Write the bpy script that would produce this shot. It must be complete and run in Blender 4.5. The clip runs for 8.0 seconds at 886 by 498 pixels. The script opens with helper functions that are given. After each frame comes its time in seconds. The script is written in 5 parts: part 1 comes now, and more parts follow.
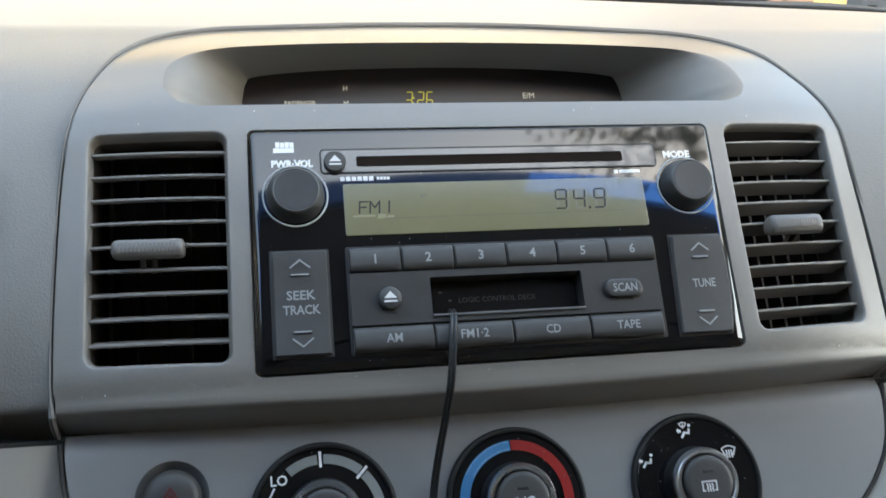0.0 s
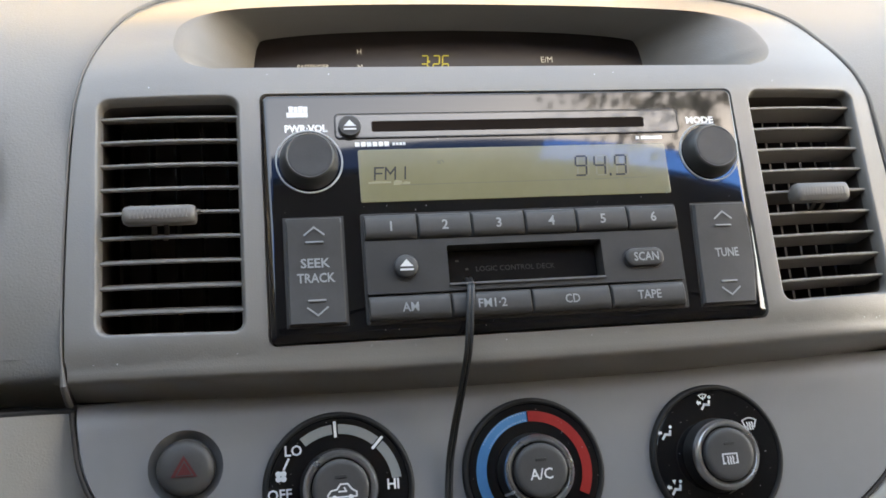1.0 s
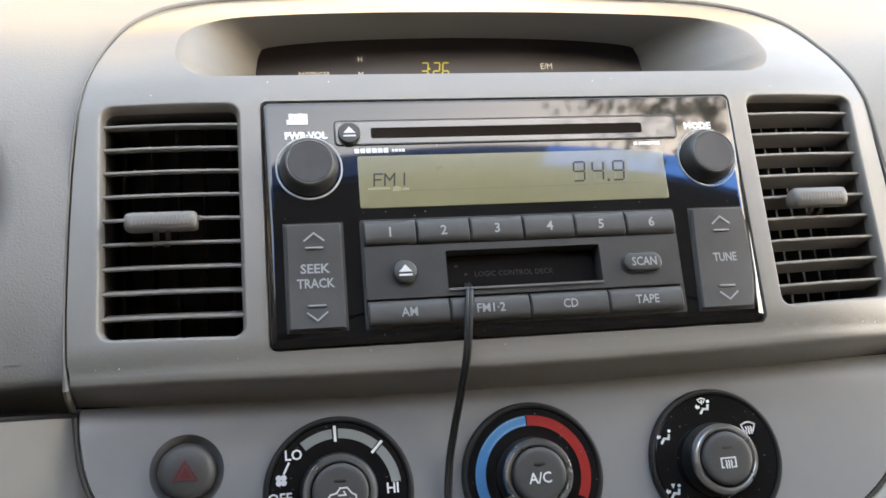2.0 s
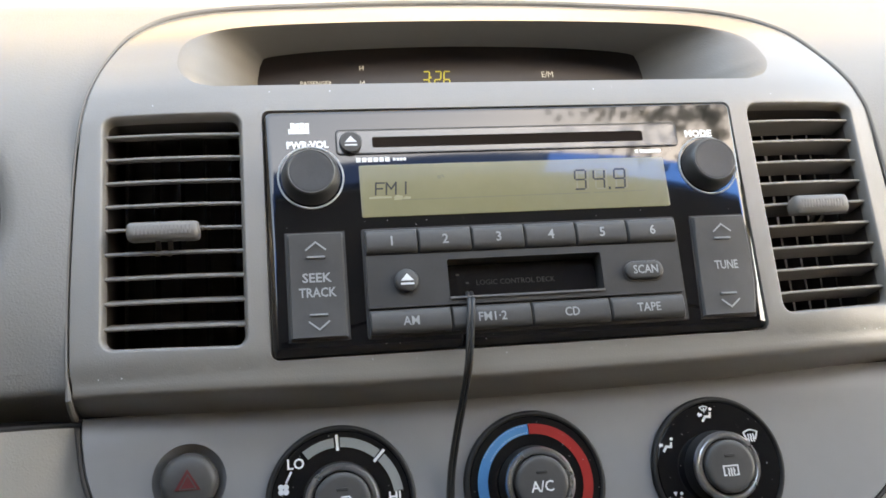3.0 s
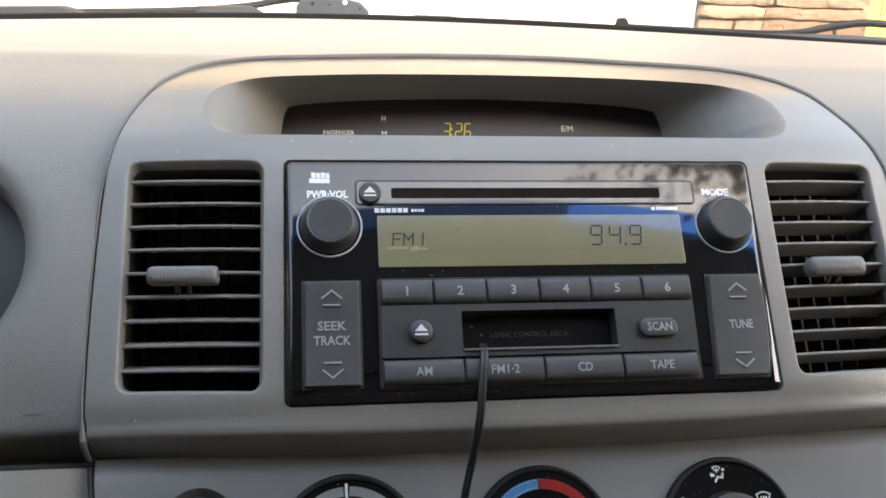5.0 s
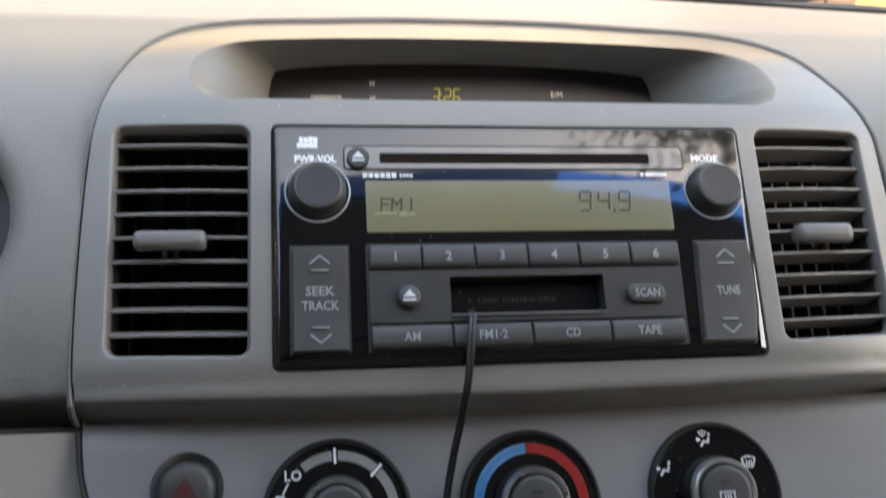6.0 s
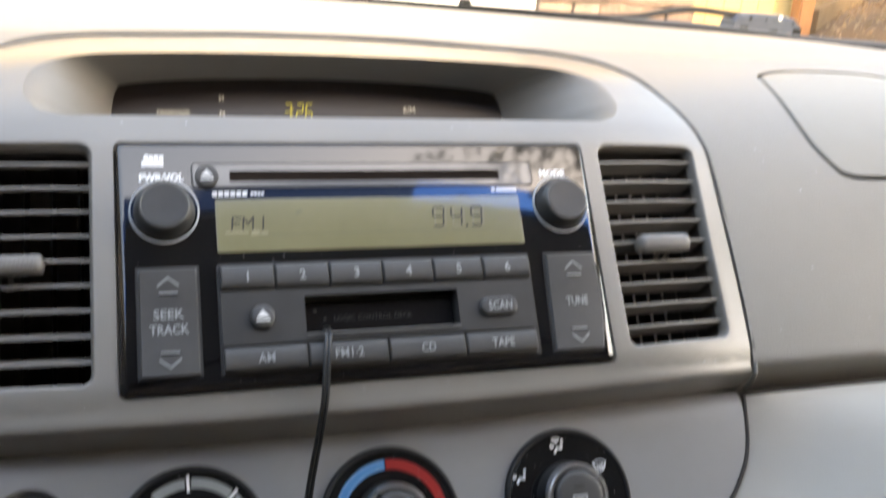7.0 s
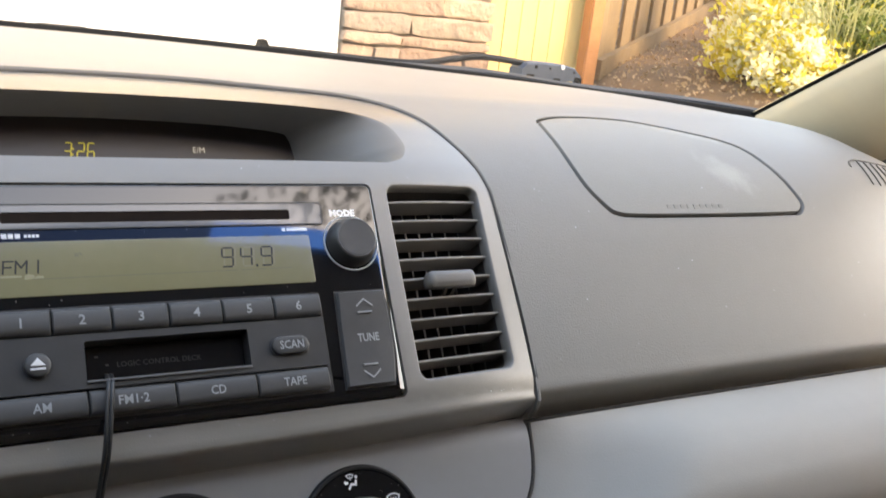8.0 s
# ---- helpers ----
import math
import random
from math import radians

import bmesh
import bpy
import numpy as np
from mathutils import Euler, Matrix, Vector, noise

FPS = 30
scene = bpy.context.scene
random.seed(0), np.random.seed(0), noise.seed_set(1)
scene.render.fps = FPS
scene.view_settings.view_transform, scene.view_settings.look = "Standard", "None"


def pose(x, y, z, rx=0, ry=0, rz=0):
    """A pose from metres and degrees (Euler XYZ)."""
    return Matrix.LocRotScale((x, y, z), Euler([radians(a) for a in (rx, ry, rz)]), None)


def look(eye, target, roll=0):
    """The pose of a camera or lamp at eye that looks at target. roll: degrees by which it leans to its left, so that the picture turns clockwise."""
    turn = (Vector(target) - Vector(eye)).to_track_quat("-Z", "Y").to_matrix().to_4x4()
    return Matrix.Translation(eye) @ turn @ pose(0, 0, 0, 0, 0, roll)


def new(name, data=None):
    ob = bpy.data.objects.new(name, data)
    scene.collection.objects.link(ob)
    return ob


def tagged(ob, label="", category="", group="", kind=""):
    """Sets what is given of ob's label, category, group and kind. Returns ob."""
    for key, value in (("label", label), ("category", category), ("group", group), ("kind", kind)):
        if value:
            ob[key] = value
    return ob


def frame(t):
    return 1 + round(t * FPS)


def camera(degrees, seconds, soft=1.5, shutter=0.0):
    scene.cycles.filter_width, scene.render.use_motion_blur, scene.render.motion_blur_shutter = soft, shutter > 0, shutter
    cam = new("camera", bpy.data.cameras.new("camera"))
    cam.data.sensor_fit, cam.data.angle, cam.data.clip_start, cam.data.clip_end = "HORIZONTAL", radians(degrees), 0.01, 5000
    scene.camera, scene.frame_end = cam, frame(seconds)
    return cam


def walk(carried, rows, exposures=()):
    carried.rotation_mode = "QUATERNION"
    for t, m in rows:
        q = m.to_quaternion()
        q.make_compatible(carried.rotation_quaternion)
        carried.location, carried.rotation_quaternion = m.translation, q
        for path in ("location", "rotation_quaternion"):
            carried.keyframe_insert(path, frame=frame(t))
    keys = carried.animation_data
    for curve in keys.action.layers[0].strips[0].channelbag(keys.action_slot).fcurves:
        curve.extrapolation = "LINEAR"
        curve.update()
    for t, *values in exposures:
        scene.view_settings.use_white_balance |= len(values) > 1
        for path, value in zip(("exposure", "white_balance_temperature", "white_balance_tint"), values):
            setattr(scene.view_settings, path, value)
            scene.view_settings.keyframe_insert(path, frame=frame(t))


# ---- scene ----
cam = camera(51.8, 8.0, soft=1.6, shutter=0.5)
ROWS = [
    (0.0, -0.0942, -0.3455, 1.0687, 70.919, -1.420, -11.012),
    (0.2, -0.0959, -0.3473, 1.0686, 70.631, -1.849, -10.924),
    (0.3, -0.0970, -0.3459, 1.0680, 70.615, -1.676, -10.453),
    (0.5, -0.0973, -0.3413, 1.0636, 70.166, -1.195, -10.091),
    (0.6, -0.0980, -0.3391, 1.0628, 69.923, -0.911, -9.944),
    (0.7, -0.0965, -0.3382, 1.0649, 69.682, -0.996, -9.823),
    (0.8, -0.0948, -0.3410, 1.0623, 70.056, -0.761, -9.595),
    (0.9, -0.0970, -0.3379, 1.0647, 68.878, -1.180, -10.093),
    (1.0, -0.0957, -0.3377, 1.0658, 68.903, -1.436, -10.384),
    (1.2, -0.0950, -0.3392, 1.0649, 69.399, -1.119, -9.978),
    (2.3, -0.0925, -0.3410, 1.0670, 69.274, -1.171, -10.044),
    (2.5, -0.0931, -0.3405, 1.0673, 69.277, -1.191, -10.284),
    (2.8, -0.0916, -0.3411, 1.0681, 69.329, -0.975, -9.951),
    (3.0, -0.0925, -0.3413, 1.0676, 69.690, -0.914, -9.902),
    (3.2, -0.0940, -0.3410, 1.0706, 69.840, -1.058, -9.429),
    (3.3, -0.0940, -0.3423, 1.0739, 71.124, -1.760, -9.062),
    (3.4, -0.0938, -0.3436, 1.0739, 73.129, -1.924, -9.091),
    (3.5, -0.0924, -0.3456, 1.0743, 73.869, -1.822, -8.231),
    (3.6, -0.0921, -0.3455, 1.0735, 73.740, -2.033, -8.109),
    (3.7, -0.0938, -0.3449, 1.0721, 73.721, -1.974, -8.162),
    (4.0, -0.0930, -0.3437, 1.0727, 72.580, -2.157, -7.762),
    (4.2, -0.0930, -0.3436, 1.0733, 72.345, -2.242, -7.726),
    (4.5, -0.0932, -0.3426, 1.0730, 72.214, -2.294, -8.040),
    (4.7, -0.0922, -0.3434, 1.0727, 72.323, -2.064, -7.996),
    (5.8, -0.0897, -0.3433, 1.0704, 71.585, -2.106, -8.596),
    (6.0, -0.0904, -0.3430, 1.0701, 70.444, -2.341, -8.737),
    (6.2, -0.0863, -0.3449, 1.0720, 67.782, -2.060, -9.079),
    (6.3, -0.0868, -0.3427, 1.0727, 67.398, -2.522, -10.562),
    (6.4, -0.0858, -0.3427, 1.0720, 67.873, -2.934, -12.606),
    (6.5, -0.0841, -0.3424, 1.0711, 67.953, -3.700, -14.682),
    (6.6, -0.0853, -0.3412, 1.0699, 68.141, -3.958, -15.739),
    (6.7, -0.0872, -0.3401, 1.0688, 68.499, -4.022, -16.558),
    (6.8, -0.0847, -0.3433, 1.0710, 68.993, -3.640, -15.765),
    (6.9, -0.0862, -0.3428, 1.0726, 69.876, -3.907, -16.666),
    (7.0, -0.0873, -0.3428, 1.0740, 71.388, -4.010, -17.301),
    (7.1, -0.0863, -0.3465, 1.0725, 72.882, -3.830, -17.496),
    (7.2, -0.0840, -0.3468, 1.0735, 72.849, -3.972, -17.905),
    (7.3, -0.0823, -0.3467, 1.0745, 72.563, -4.665, -19.698),
    (7.4, -0.0827, -0.3472, 1.0744, 72.794, -5.135, -21.825),
    (7.5, -0.0816, -0.3473, 1.0745, 73.070, -5.692, -23.824),
    (7.6, -0.0815, -0.3476, 1.0757, 73.485, -6.169, -25.879),
    (7.7, -0.0816, -0.3490, 1.0752, 73.937, -6.604, -27.235),
    (7.8, -0.0827, -0.3500, 1.0757, 74.178, -6.756, -29.354),
    (8.0, -0.0835, -0.3518, 1.0761, 74.990, -6.476, -29.193),
]
EXPOSURE = 3.55
walk(cam, [(r[0], pose(*r[1:])) for r in ROWS],
     exposures=[(t, EXPOSURE + d, k, tint) for t, d, k, tint in ((0.0, 0.0, 8200, 5), (0.5, 0.04, 8500, 8), (0.9, 0.23, 9400, 12), (1.2, 0.34, 9600, 12), (2.3, 0.53, 9800, 12), (3.2, 0.53, 9800, 12), (3.5, 0.49, 9600, 12),
                          (4.0, 0.02, 9200, 12), (4.7, -0.02, 9000, 12), (5.9, -0.06, 9100, 14), (6.2, -0.02, 8200, 7), (6.6, 0.32, 9400, 14), (7.0, 0.35, 9600, 14), (7.5, 0.22, 9300, 13), (8.0, -0.08, 9100, 14))])

# ---- world, sun ----
SUN_ELEV, SUN_AZ = radians(27), radians(146)
world = bpy.data.worlds.new("sky")
scene.world = world
world.use_nodes = True
_n = world.node_tree.nodes
_sky = _n.new("ShaderNodeTexSky")
_sky.sky_type, _sky.sun_disc = "NISHITA", False
_sky.sun_elevation, _sky.sun_rotation = SUN_ELEV, SUN_AZ
_sky.dust_density, _sky.air_density = 1.7, 1.0
_n["Background"].inputs["Strength"].default_value = 0.15
world.node_tree.links.new(_sky.outputs[0], _n["Background"].inputs["Color"])
_sd = bpy.data.lights.new("sun", "SUN")
_sd.energy, _sd.angle, _sd.color = 0.5, radians(16), (1.0, 0.94, 0.84)
sun = new("sun", _sd)
sun.matrix_world = look((0, 0, 0), (-math.sin(SUN_AZ) * math.cos(SUN_ELEV), -math.cos(SUN_AZ) * math.cos(SUN_ELEV), -math.sin(SUN_ELEV)))

# ---- materials ----
def material(name, color, rough=0.5, metal=0.0, vary=0.06, scale=30.0, bump=0.0, bump_scale=400.0, bump_depth=0.001, coat=0.0, spec=0.5, per_piece=0.0, color2=None):
    m = bpy.data.materials.new(name)
    m.use_nodes = True
    nt = m.node_tree
    b = nt.nodes["Principled BSDF"]
    link = nt.links.new
    tc = nt.nodes.new("ShaderNodeTexCoord")
    n1 = nt.nodes.new("ShaderNodeTexNoise")
    n1.inputs["Scale"].default_value, n1.inputs["Detail"].default_value = scale, 5
    link(tc.outputs["Object"], n1.inputs["Vector"])
    n2 = nt.nodes.new("ShaderNodeTexNoise")
    n2.inputs["Scale"].default_value, n2.inputs["Detail"].default_value = scale * 9, 3
    link(tc.outputs["Object"], n2.inputs["Vector"])
    add = nt.nodes.new("ShaderNodeMath")
    add.operation = "MULTIPLY_ADD"
    add.inputs[1].default_value = 0.45
    link(n2.outputs["Fac"], add.inputs[0])
    link(n1.outputs["Fac"], add.inputs[2])
    fac = add.outputs[0]
    if per_piece:
        oi = nt.nodes.new("ShaderNodeObjectInfo")
        mad = nt.nodes.new("ShaderNodeMath")
        mad.operation = "MULTIPLY_ADD"
        mad.inputs[1].default_value = per_piece
        link(oi.outputs["Random"], mad.inputs[0])
        link(fac, mad.inputs[2])
        fac = mad.outputs[0]
    mr = nt.nodes.new("ShaderNodeMapRange")
    mr.inputs[1].default_value, mr.inputs[2].default_value = 0.35, 1.1 + per_piece
    link(fac, mr.inputs[0])
    mix = nt.nodes.new("ShaderNodeMix")
    mix.data_type = "RGBA"
    c2 = color2 or tuple(min(1, c * (1 + vary)) for c in color)
    mix.inputs[6].default_value = (*[c * (1 - vary) for c in color], 1)
    mix.inputs[7].default_value = (*c2, 1)
    link(mr.outputs[0], mix.inputs[0])
    link(mix.outputs[2], b.inputs["Base Color"])
    rr_ = nt.nodes.new("ShaderNodeMapRange")
    rr_.inputs[3].default_value, rr_.inputs[4].default_value = max(0, rough - 0.06), min(1, rough + 0.06)
    link(n1.outputs["Fac"], rr_.inputs[0])
    link(rr_.outputs[0], b.inputs["Roughness"])
    b.inputs["Metallic"].default_value = metal
    b.inputs["Specular IOR Level"].default_value = spec
    b.inputs["Coat Weight"].default_value = coat
    b.inputs["Coat Roughness"].default_value = 0.04
    b.inputs["Coat IOR"].default_value = 1.5 if coat < 0.7 else 1.55
    if bump:
        nb = nt.nodes.new("ShaderNodeTexNoise")
        nb.inputs["Scale"].default_value, nb.inputs["Detail"].default_value = bump_scale, 3
        link(tc.outputs["Object"], nb.inputs["Vector"])
        bp = nt.nodes.new("ShaderNodeBump")
        bp.inputs["Strength"].default_value, bp.inputs["Distance"].default_value = bump, bump_depth
        link(nb.outputs["Fac"], bp.inputs["Height"])
        link(bp.outputs[0], b.inputs["Normal"])
    return m


def glow(name, color, strength):
    m = bpy.data.materials.new(name)
    m.use_nodes = True
    b = m.node_tree.nodes["Principled BSDF"]
    b.inputs["Base Color"].default_value = (*[c * 0.3 for c in color], 1)
    b.inputs["Emission Color"].default_value = (*color, 1)
    b.inputs["Emission Strength"].default_value = strength
    return m


def glass(name, tint, gloss=0.04):
    m = bpy.data.materials.new(name)
    m.use_nodes = True
    nt = m.node_tree
    nt.nodes.remove(nt.nodes["Principled BSDF"])
    tr_, gl, mx, lw, pw, mu = (nt.nodes.new("ShaderNode" + k) for k in ("BsdfTransparent", "BsdfGlossy", "MixShader", "LayerWeight", "Math", "Math"))
    tr_.inputs[0].default_value = (*tint, 1)
    gl.inputs["Roughness"].default_value = gloss
    lw.inputs[0].default_value = 0.5
    pw.operation, mu.operation = "POWER", "MULTIPLY_ADD"
    pw.inputs[1].default_value, mu.inputs[1].default_value, mu.inputs[2].default_value = 5.0, 0.8, 0.04
    nt.links.new(lw.outputs["Facing"], pw.inputs[0])
    nt.links.new(pw.outputs[0], mu.inputs[0])
    nt.links.new(mu.outputs[0], mx.inputs[0])
    nt.links.new(tr_.outputs[0], mx.inputs[1])
    nt.links.new(gl.outputs[0], mx.inputs[2])
    nt.links.new(mx.outputs[0], nt.nodes["Material Output"].inputs[0])
    return m


def stone_material(name, colors):
    """Ledge stone whose ground colour is drawn for each stone."""
    m = material(name, (0.6, 0.5, 0.4), 0.88, vary=0.35, scale=14, bump=1.0, bump_scale=22, bump_depth=0.02)
    nt = m.node_tree
    b = nt.nodes["Principled BSDF"]
    old = b.inputs["Base Color"].links[0].from_socket
    oi, ramp, mx = (nt.nodes.new("ShaderNode" + k) for k in ("ObjectInfo", "ValToRGB", "Mix"))
    ramp.color_ramp.interpolation = "CONSTANT"
    el = ramp.color_ramp.elements
    for i, c in enumerate(colors):
        e = el[i] if i < 2 else el.new(i / len(colors))
        e.position, e.color = i / len(colors), (*c, 1)
    mx.data_type, mx.blend_type = "RGBA", "OVERLAY"
    mx.inputs[0].default_value = 0.6
    nt.links.new(oi.outputs["Random"], ramp.inputs[0])
    nt.links.new(ramp.outputs[0], mx.inputs[6])
    nt.links.new(old, mx.inputs[7])
    nt.links.new(mx.outputs[2], b.inputs["Base Color"])
    return m


def sun_patched(m, at, reach, color):
    """Paints one pale patch of sunlight into the colour, ragged at its edge, round a point of the thing."""
    nt = m.node_tree
    b = nt.nodes["Principled BSDF"]
    old = b.inputs["Base Color"].links[0].from_socket
    tc, sc, di, nz, ad, mr, mx = (nt.nodes.new("ShaderNode" + k) for k in ("TexCoord", "Mapping", "VectorMath", "TexNoise", "Math", "MapRange", "Mix"))
    di.operation, ad.operation, mx.data_type, mr.interpolation_type = "LENGTH", "MULTIPLY_ADD", "RGBA", "SMOOTHSTEP"
    sc.vector_type = "TEXTURE"
    sc.inputs["Location"].default_value = at
    sc.inputs["Rotation"].default_value = (0, radians(38), 0)
    sc.inputs["Scale"].default_value = reach
    nz.inputs["Scale"].default_value, nz.inputs["Detail"].default_value = 110, 4
    ad.inputs[1].default_value = 1.1
    mr.inputs[1].default_value, mr.inputs[2].default_value, mr.inputs[3].default_value, mr.inputs[4].default_value = 0.75, 1.65, 0.75, 0.0
    nt.links.new(tc.outputs["Object"], sc.inputs["Vector"])
    nt.links.new(sc.outputs[0], di.inputs[0])
    nt.links.new(tc.outputs["Object"], nz.inputs["Vector"])
    nt.links.new(nz.outputs["Fac"], ad.inputs[0])
    nt.links.new(di.outputs["Value"], ad.inputs[2])
    nt.links.new(ad.outputs[0], mr.inputs[0])
    nt.links.new(mr.outputs[0], mx.inputs[0])
    nt.links.new(old, mx.inputs[6])
    mx.inputs[7].default_value = (*color, 1)
    nt.links.new(mx.outputs[2], b.inputs["Base Color"])
    return m


def leaf_material(name, color, vary):
    """A thin leaf: part of its light comes through from behind."""
    m = material(name, color, 0.5, vary=vary, scale=9)
    nt = m.node_tree
    b, out = nt.nodes["Principled BSDF"], nt.nodes["Material Output"]
    tl, mx = nt.nodes.new("ShaderNodeBsdfTranslucent"), nt.nodes.new("ShaderNodeMixShader")
    tl.inputs[0].default_value = (*color, 1)
    mx.inputs[0].default_value = 0.5
    nt.links.new(b.outputs[0], mx.inputs[1])
    nt.links.new(tl.outputs[0], mx.inputs[2])
    nt.links.new(mx.outputs[0], out.inputs[0])
    return m


TAUPE = material("grained_taupe_plastic", (0.225, 0.205, 0.183), 0.33, vary=0.05, scale=18, bump=0.10, bump_scale=1600, spec=0.85)
HOODTAUPE = material("matt_taupe_hood", (0.225, 0.206, 0.186), 0.55, vary=0.06, scale=18, bump=0.15, bump_scale=1400, spec=0.4)
DASHGREY = material("grained_warm_grey_vinyl", (0.243, 0.229, 0.212), 0.5, vary=0.05, scale=12, bump=0.2, bump_scale=1100, spec=0.38)
# the lid's pale patch is dappled sunlight mixed into its base colour
LIDVINYL = sun_patched(material("grained_lid_vinyl", (0.248, 0.235, 0.213), 0.5, vary=0.05, scale=12, bump=0.2, bump_scale=1100, spec=0.38), (0.361, -0.040, 0.133), (0.026, 0.03, 0.013), (0.36, 0.345, 0.315))
CREAM = material("cream_plastic", (0.42, 0.39, 0.342), 0.6, spec=0.2, vary=0.04, scale=12, bump=0.12, bump_scale=1200)
SILVER = material("silver_grey_panel_paint", (0.245, 0.240, 0.240), 0.4, vary=0.05, scale=20, bump=0.08, bump_scale=1800, spec=0.5)
SEAMGREY = material("grey_seam_shade", (0.17, 0.157, 0.142), 0.6, vary=0.1, scale=60)
SEAM = material("dark_seam_gap", (0.045, 0.040, 0.036), 0.8)
CLOCKGLASS = material("smoked_brown_clock_glass", (0.024, 0.018, 0.0165), 0.3, vary=0.1, spec=0.4)
GAP = material("brown_grey_joint", (0.11, 0.10, 0.09), 0.8)
SLOTDARK = material("dark_slot_brush", (0.022, 0.016, 0.013), 0.95, vary=0.2, spec=0.03)
DOOR = material("black_cassette_door", (0.010, 0.009, 0.009), 0.2, vary=0.1, spec=0.3)
GLOSS = material("glossy_black_faceplate", (0.008, 0.008, 0.009), 0.03, vary=0.2, scale=60, coat=1.0, spec=0.3)
WELL = material("dark_grey_well", (0.19, 0.184, 0.182), 0.5, vary=0.1, scale=80)
SATIN = material("satin_grey_slot_panel", (0.09, 0.088, 0.085), 0.2, vary=0.1, scale=90, coat=1.0)
# the vent blades' taupe, darkened here for the shade on the slider
TAB = material("shaded_taupe_slider", (0.19, 0.172, 0.153), 0.38, vary=0.08, scale=60)
MATTE = material("matte_charcoal_plastic", (0.054, 0.052, 0.050), 0.42, spec=0.3, vary=0.12, scale=90, bump=0.1, bump_scale=2500)
BUTTON = material("satin_charcoal_button", (0.074, 0.071, 0.068), 0.38, spec=0.35, vary=0.12, scale=120, bump=0.08, bump_scale=2500)
KNOBEDGE = material("worn_highlit_knob_edge", (0.085, 0.082, 0.078), 0.4, vary=0.25, scale=160)
RUBBER = material("dark_rubberised_knob", (0.040, 0.039, 0.038), 0.4, vary=0.3, scale=140, bump=0.1, bump_scale=2500)
BLACK = material("black_recess", (0.032, 0.029, 0.028), 0.5, vary=0.2)
VANE = material("dark_vent_vane", (0.035, 0.030, 0.027), 0.5, vary=0.1, scale=60)
VENTBLACK = material("black_vent_duct", (0.085, 0.072, 0.064), 0.65, vary=0.2, scale=60)
SLAT = material("taupe_vent_blade", (0.235, 0.213, 0.19), 0.4, vary=0.06, scale=60)
WHITEINK = material("white_print", (0.75, 0.75, 0.74), 0.5, vary=0.05)
FACEINK = material("white_print_under_gloss", (0.80, 0.80, 0.79), 0.3, vary=0.04, coat=1.0)
GREYINK = material("grey_print", (0.55, 0.56, 0.56), 0.5, vary=0.05)
MIDINK = material("mid_grey_print", (0.33, 0.34, 0.34), 0.5, vary=0.05)
DIMINK = material("faint_grey_print", (0.020, 0.020, 0.021), 0.5, vary=0.05)
LCD = material("olive_liquid_crystal_glass", (0.225, 0.205, 0.112), 0.2, vary=0.08, scale=25, coat=1.0, spec=0.5)
LCDINK = material("dark_lcd_segment", (0.014, 0.013, 0.009), 0.3, vary=0.05)
LCDGHOST = material("unlit_lcd_segment", (0.195, 0.177, 0.098), 0.3, vary=0.05)
LCDWORN = material("worn_lcd_film", (0.27, 0.25, 0.145), 0.35, vary=0.15, scale=300)
LIPWORN = material("worn_grey_lip", (0.13, 0.125, 0.12), 0.4, vary=0.2, scale=200)
LCDFAINT = material("faint_lcd_segment", (0.13, 0.12, 0.065), 0.3, vary=0.05)
RIMBLACK = material("soft_black_rim", (0.016, 0.016, 0.016), 0.5, vary=0.2, scale=120, spec=0.35)
COLLAR = material("black_turning_collar", (0.014, 0.014, 0.014), 0.4, vary=0.2, scale=120)
CHROME = material("satin_chrome_ring", (0.72, 0.72, 0.72), 0.28, metal=1.0, vary=0.05)
BLUEINK = material("blue_print", (0.045, 0.22, 0.44), 0.4, vary=0.08, scale=200)
REDINK = material("red_print", (0.34, 0.020, 0.018), 0.4, vary=0.08, scale=200)
BANDGREY = material("grey_speed_print", (0.24, 0.25, 0.24), 0.5, vary=0.06)
DARKRED = material("dark_red_triangle", (0.115, 0.016, 0.016), 0.45, vary=0.1, scale=200)
CABLEBLACK = material("black_cable_sheath", (0.022, 0.022, 0.022), 0.35, vary=0.1, scale=200)
CLOCKGLOW = glow("amber_clock_segment", (0.85, 0.75, 0.08), 0.028)
# print with weak emission added, so that it shows against the clock glass
ICONGLOW = glow("pale_glowing_print", (0.8, 0.8, 0.75), 0.06)
FRIT = material("black_windscreen_border", (0.010, 0.010, 0.010), 0.85, spec=0.1)
COWL = material("weathered_grey_cowl_plastic", (0.050, 0.055, 0.064), 0.75, spec=0.12, vary=0.2, scale=30)
WIPERMETAL = material("worn_blue_grey_metal", (0.060, 0.076, 0.105), 0.55, metal=0.2, vary=0.25, scale=90)
WIPERARM = material("black_wiper_arm", (0.018, 0.019, 0.021), 0.6, spec=0.2, vary=0.2)
PILLAR = material("beige_pillar_trim", (0.62, 0.515, 0.36), 0.6, vary=0.05, scale=15, bump=0.15, bump_scale=900)
HEADLINER = material("beige_headliner_fabric", (0.36, 0.34, 0.31), 0.9, vary=0.06, scale=40, bump=0.3, bump_scale=900)
CARPET = material("dark_beige_carpet", (0.10, 0.092, 0.08), 0.95, vary=0.2, scale=40, bump=0.5, bump_scale=600)
RENDERED = material("brown_rendered_wall", (0.22, 0.18, 0.14), 0.9, vary=0.15, scale=1.5, bump=0.4, bump_scale=30)
CONCRETE = material("driveway_concrete", (0.33, 0.31, 0.285), 0.85, vary=0.15, scale=2.5, bump=0.3, bump_scale=60)
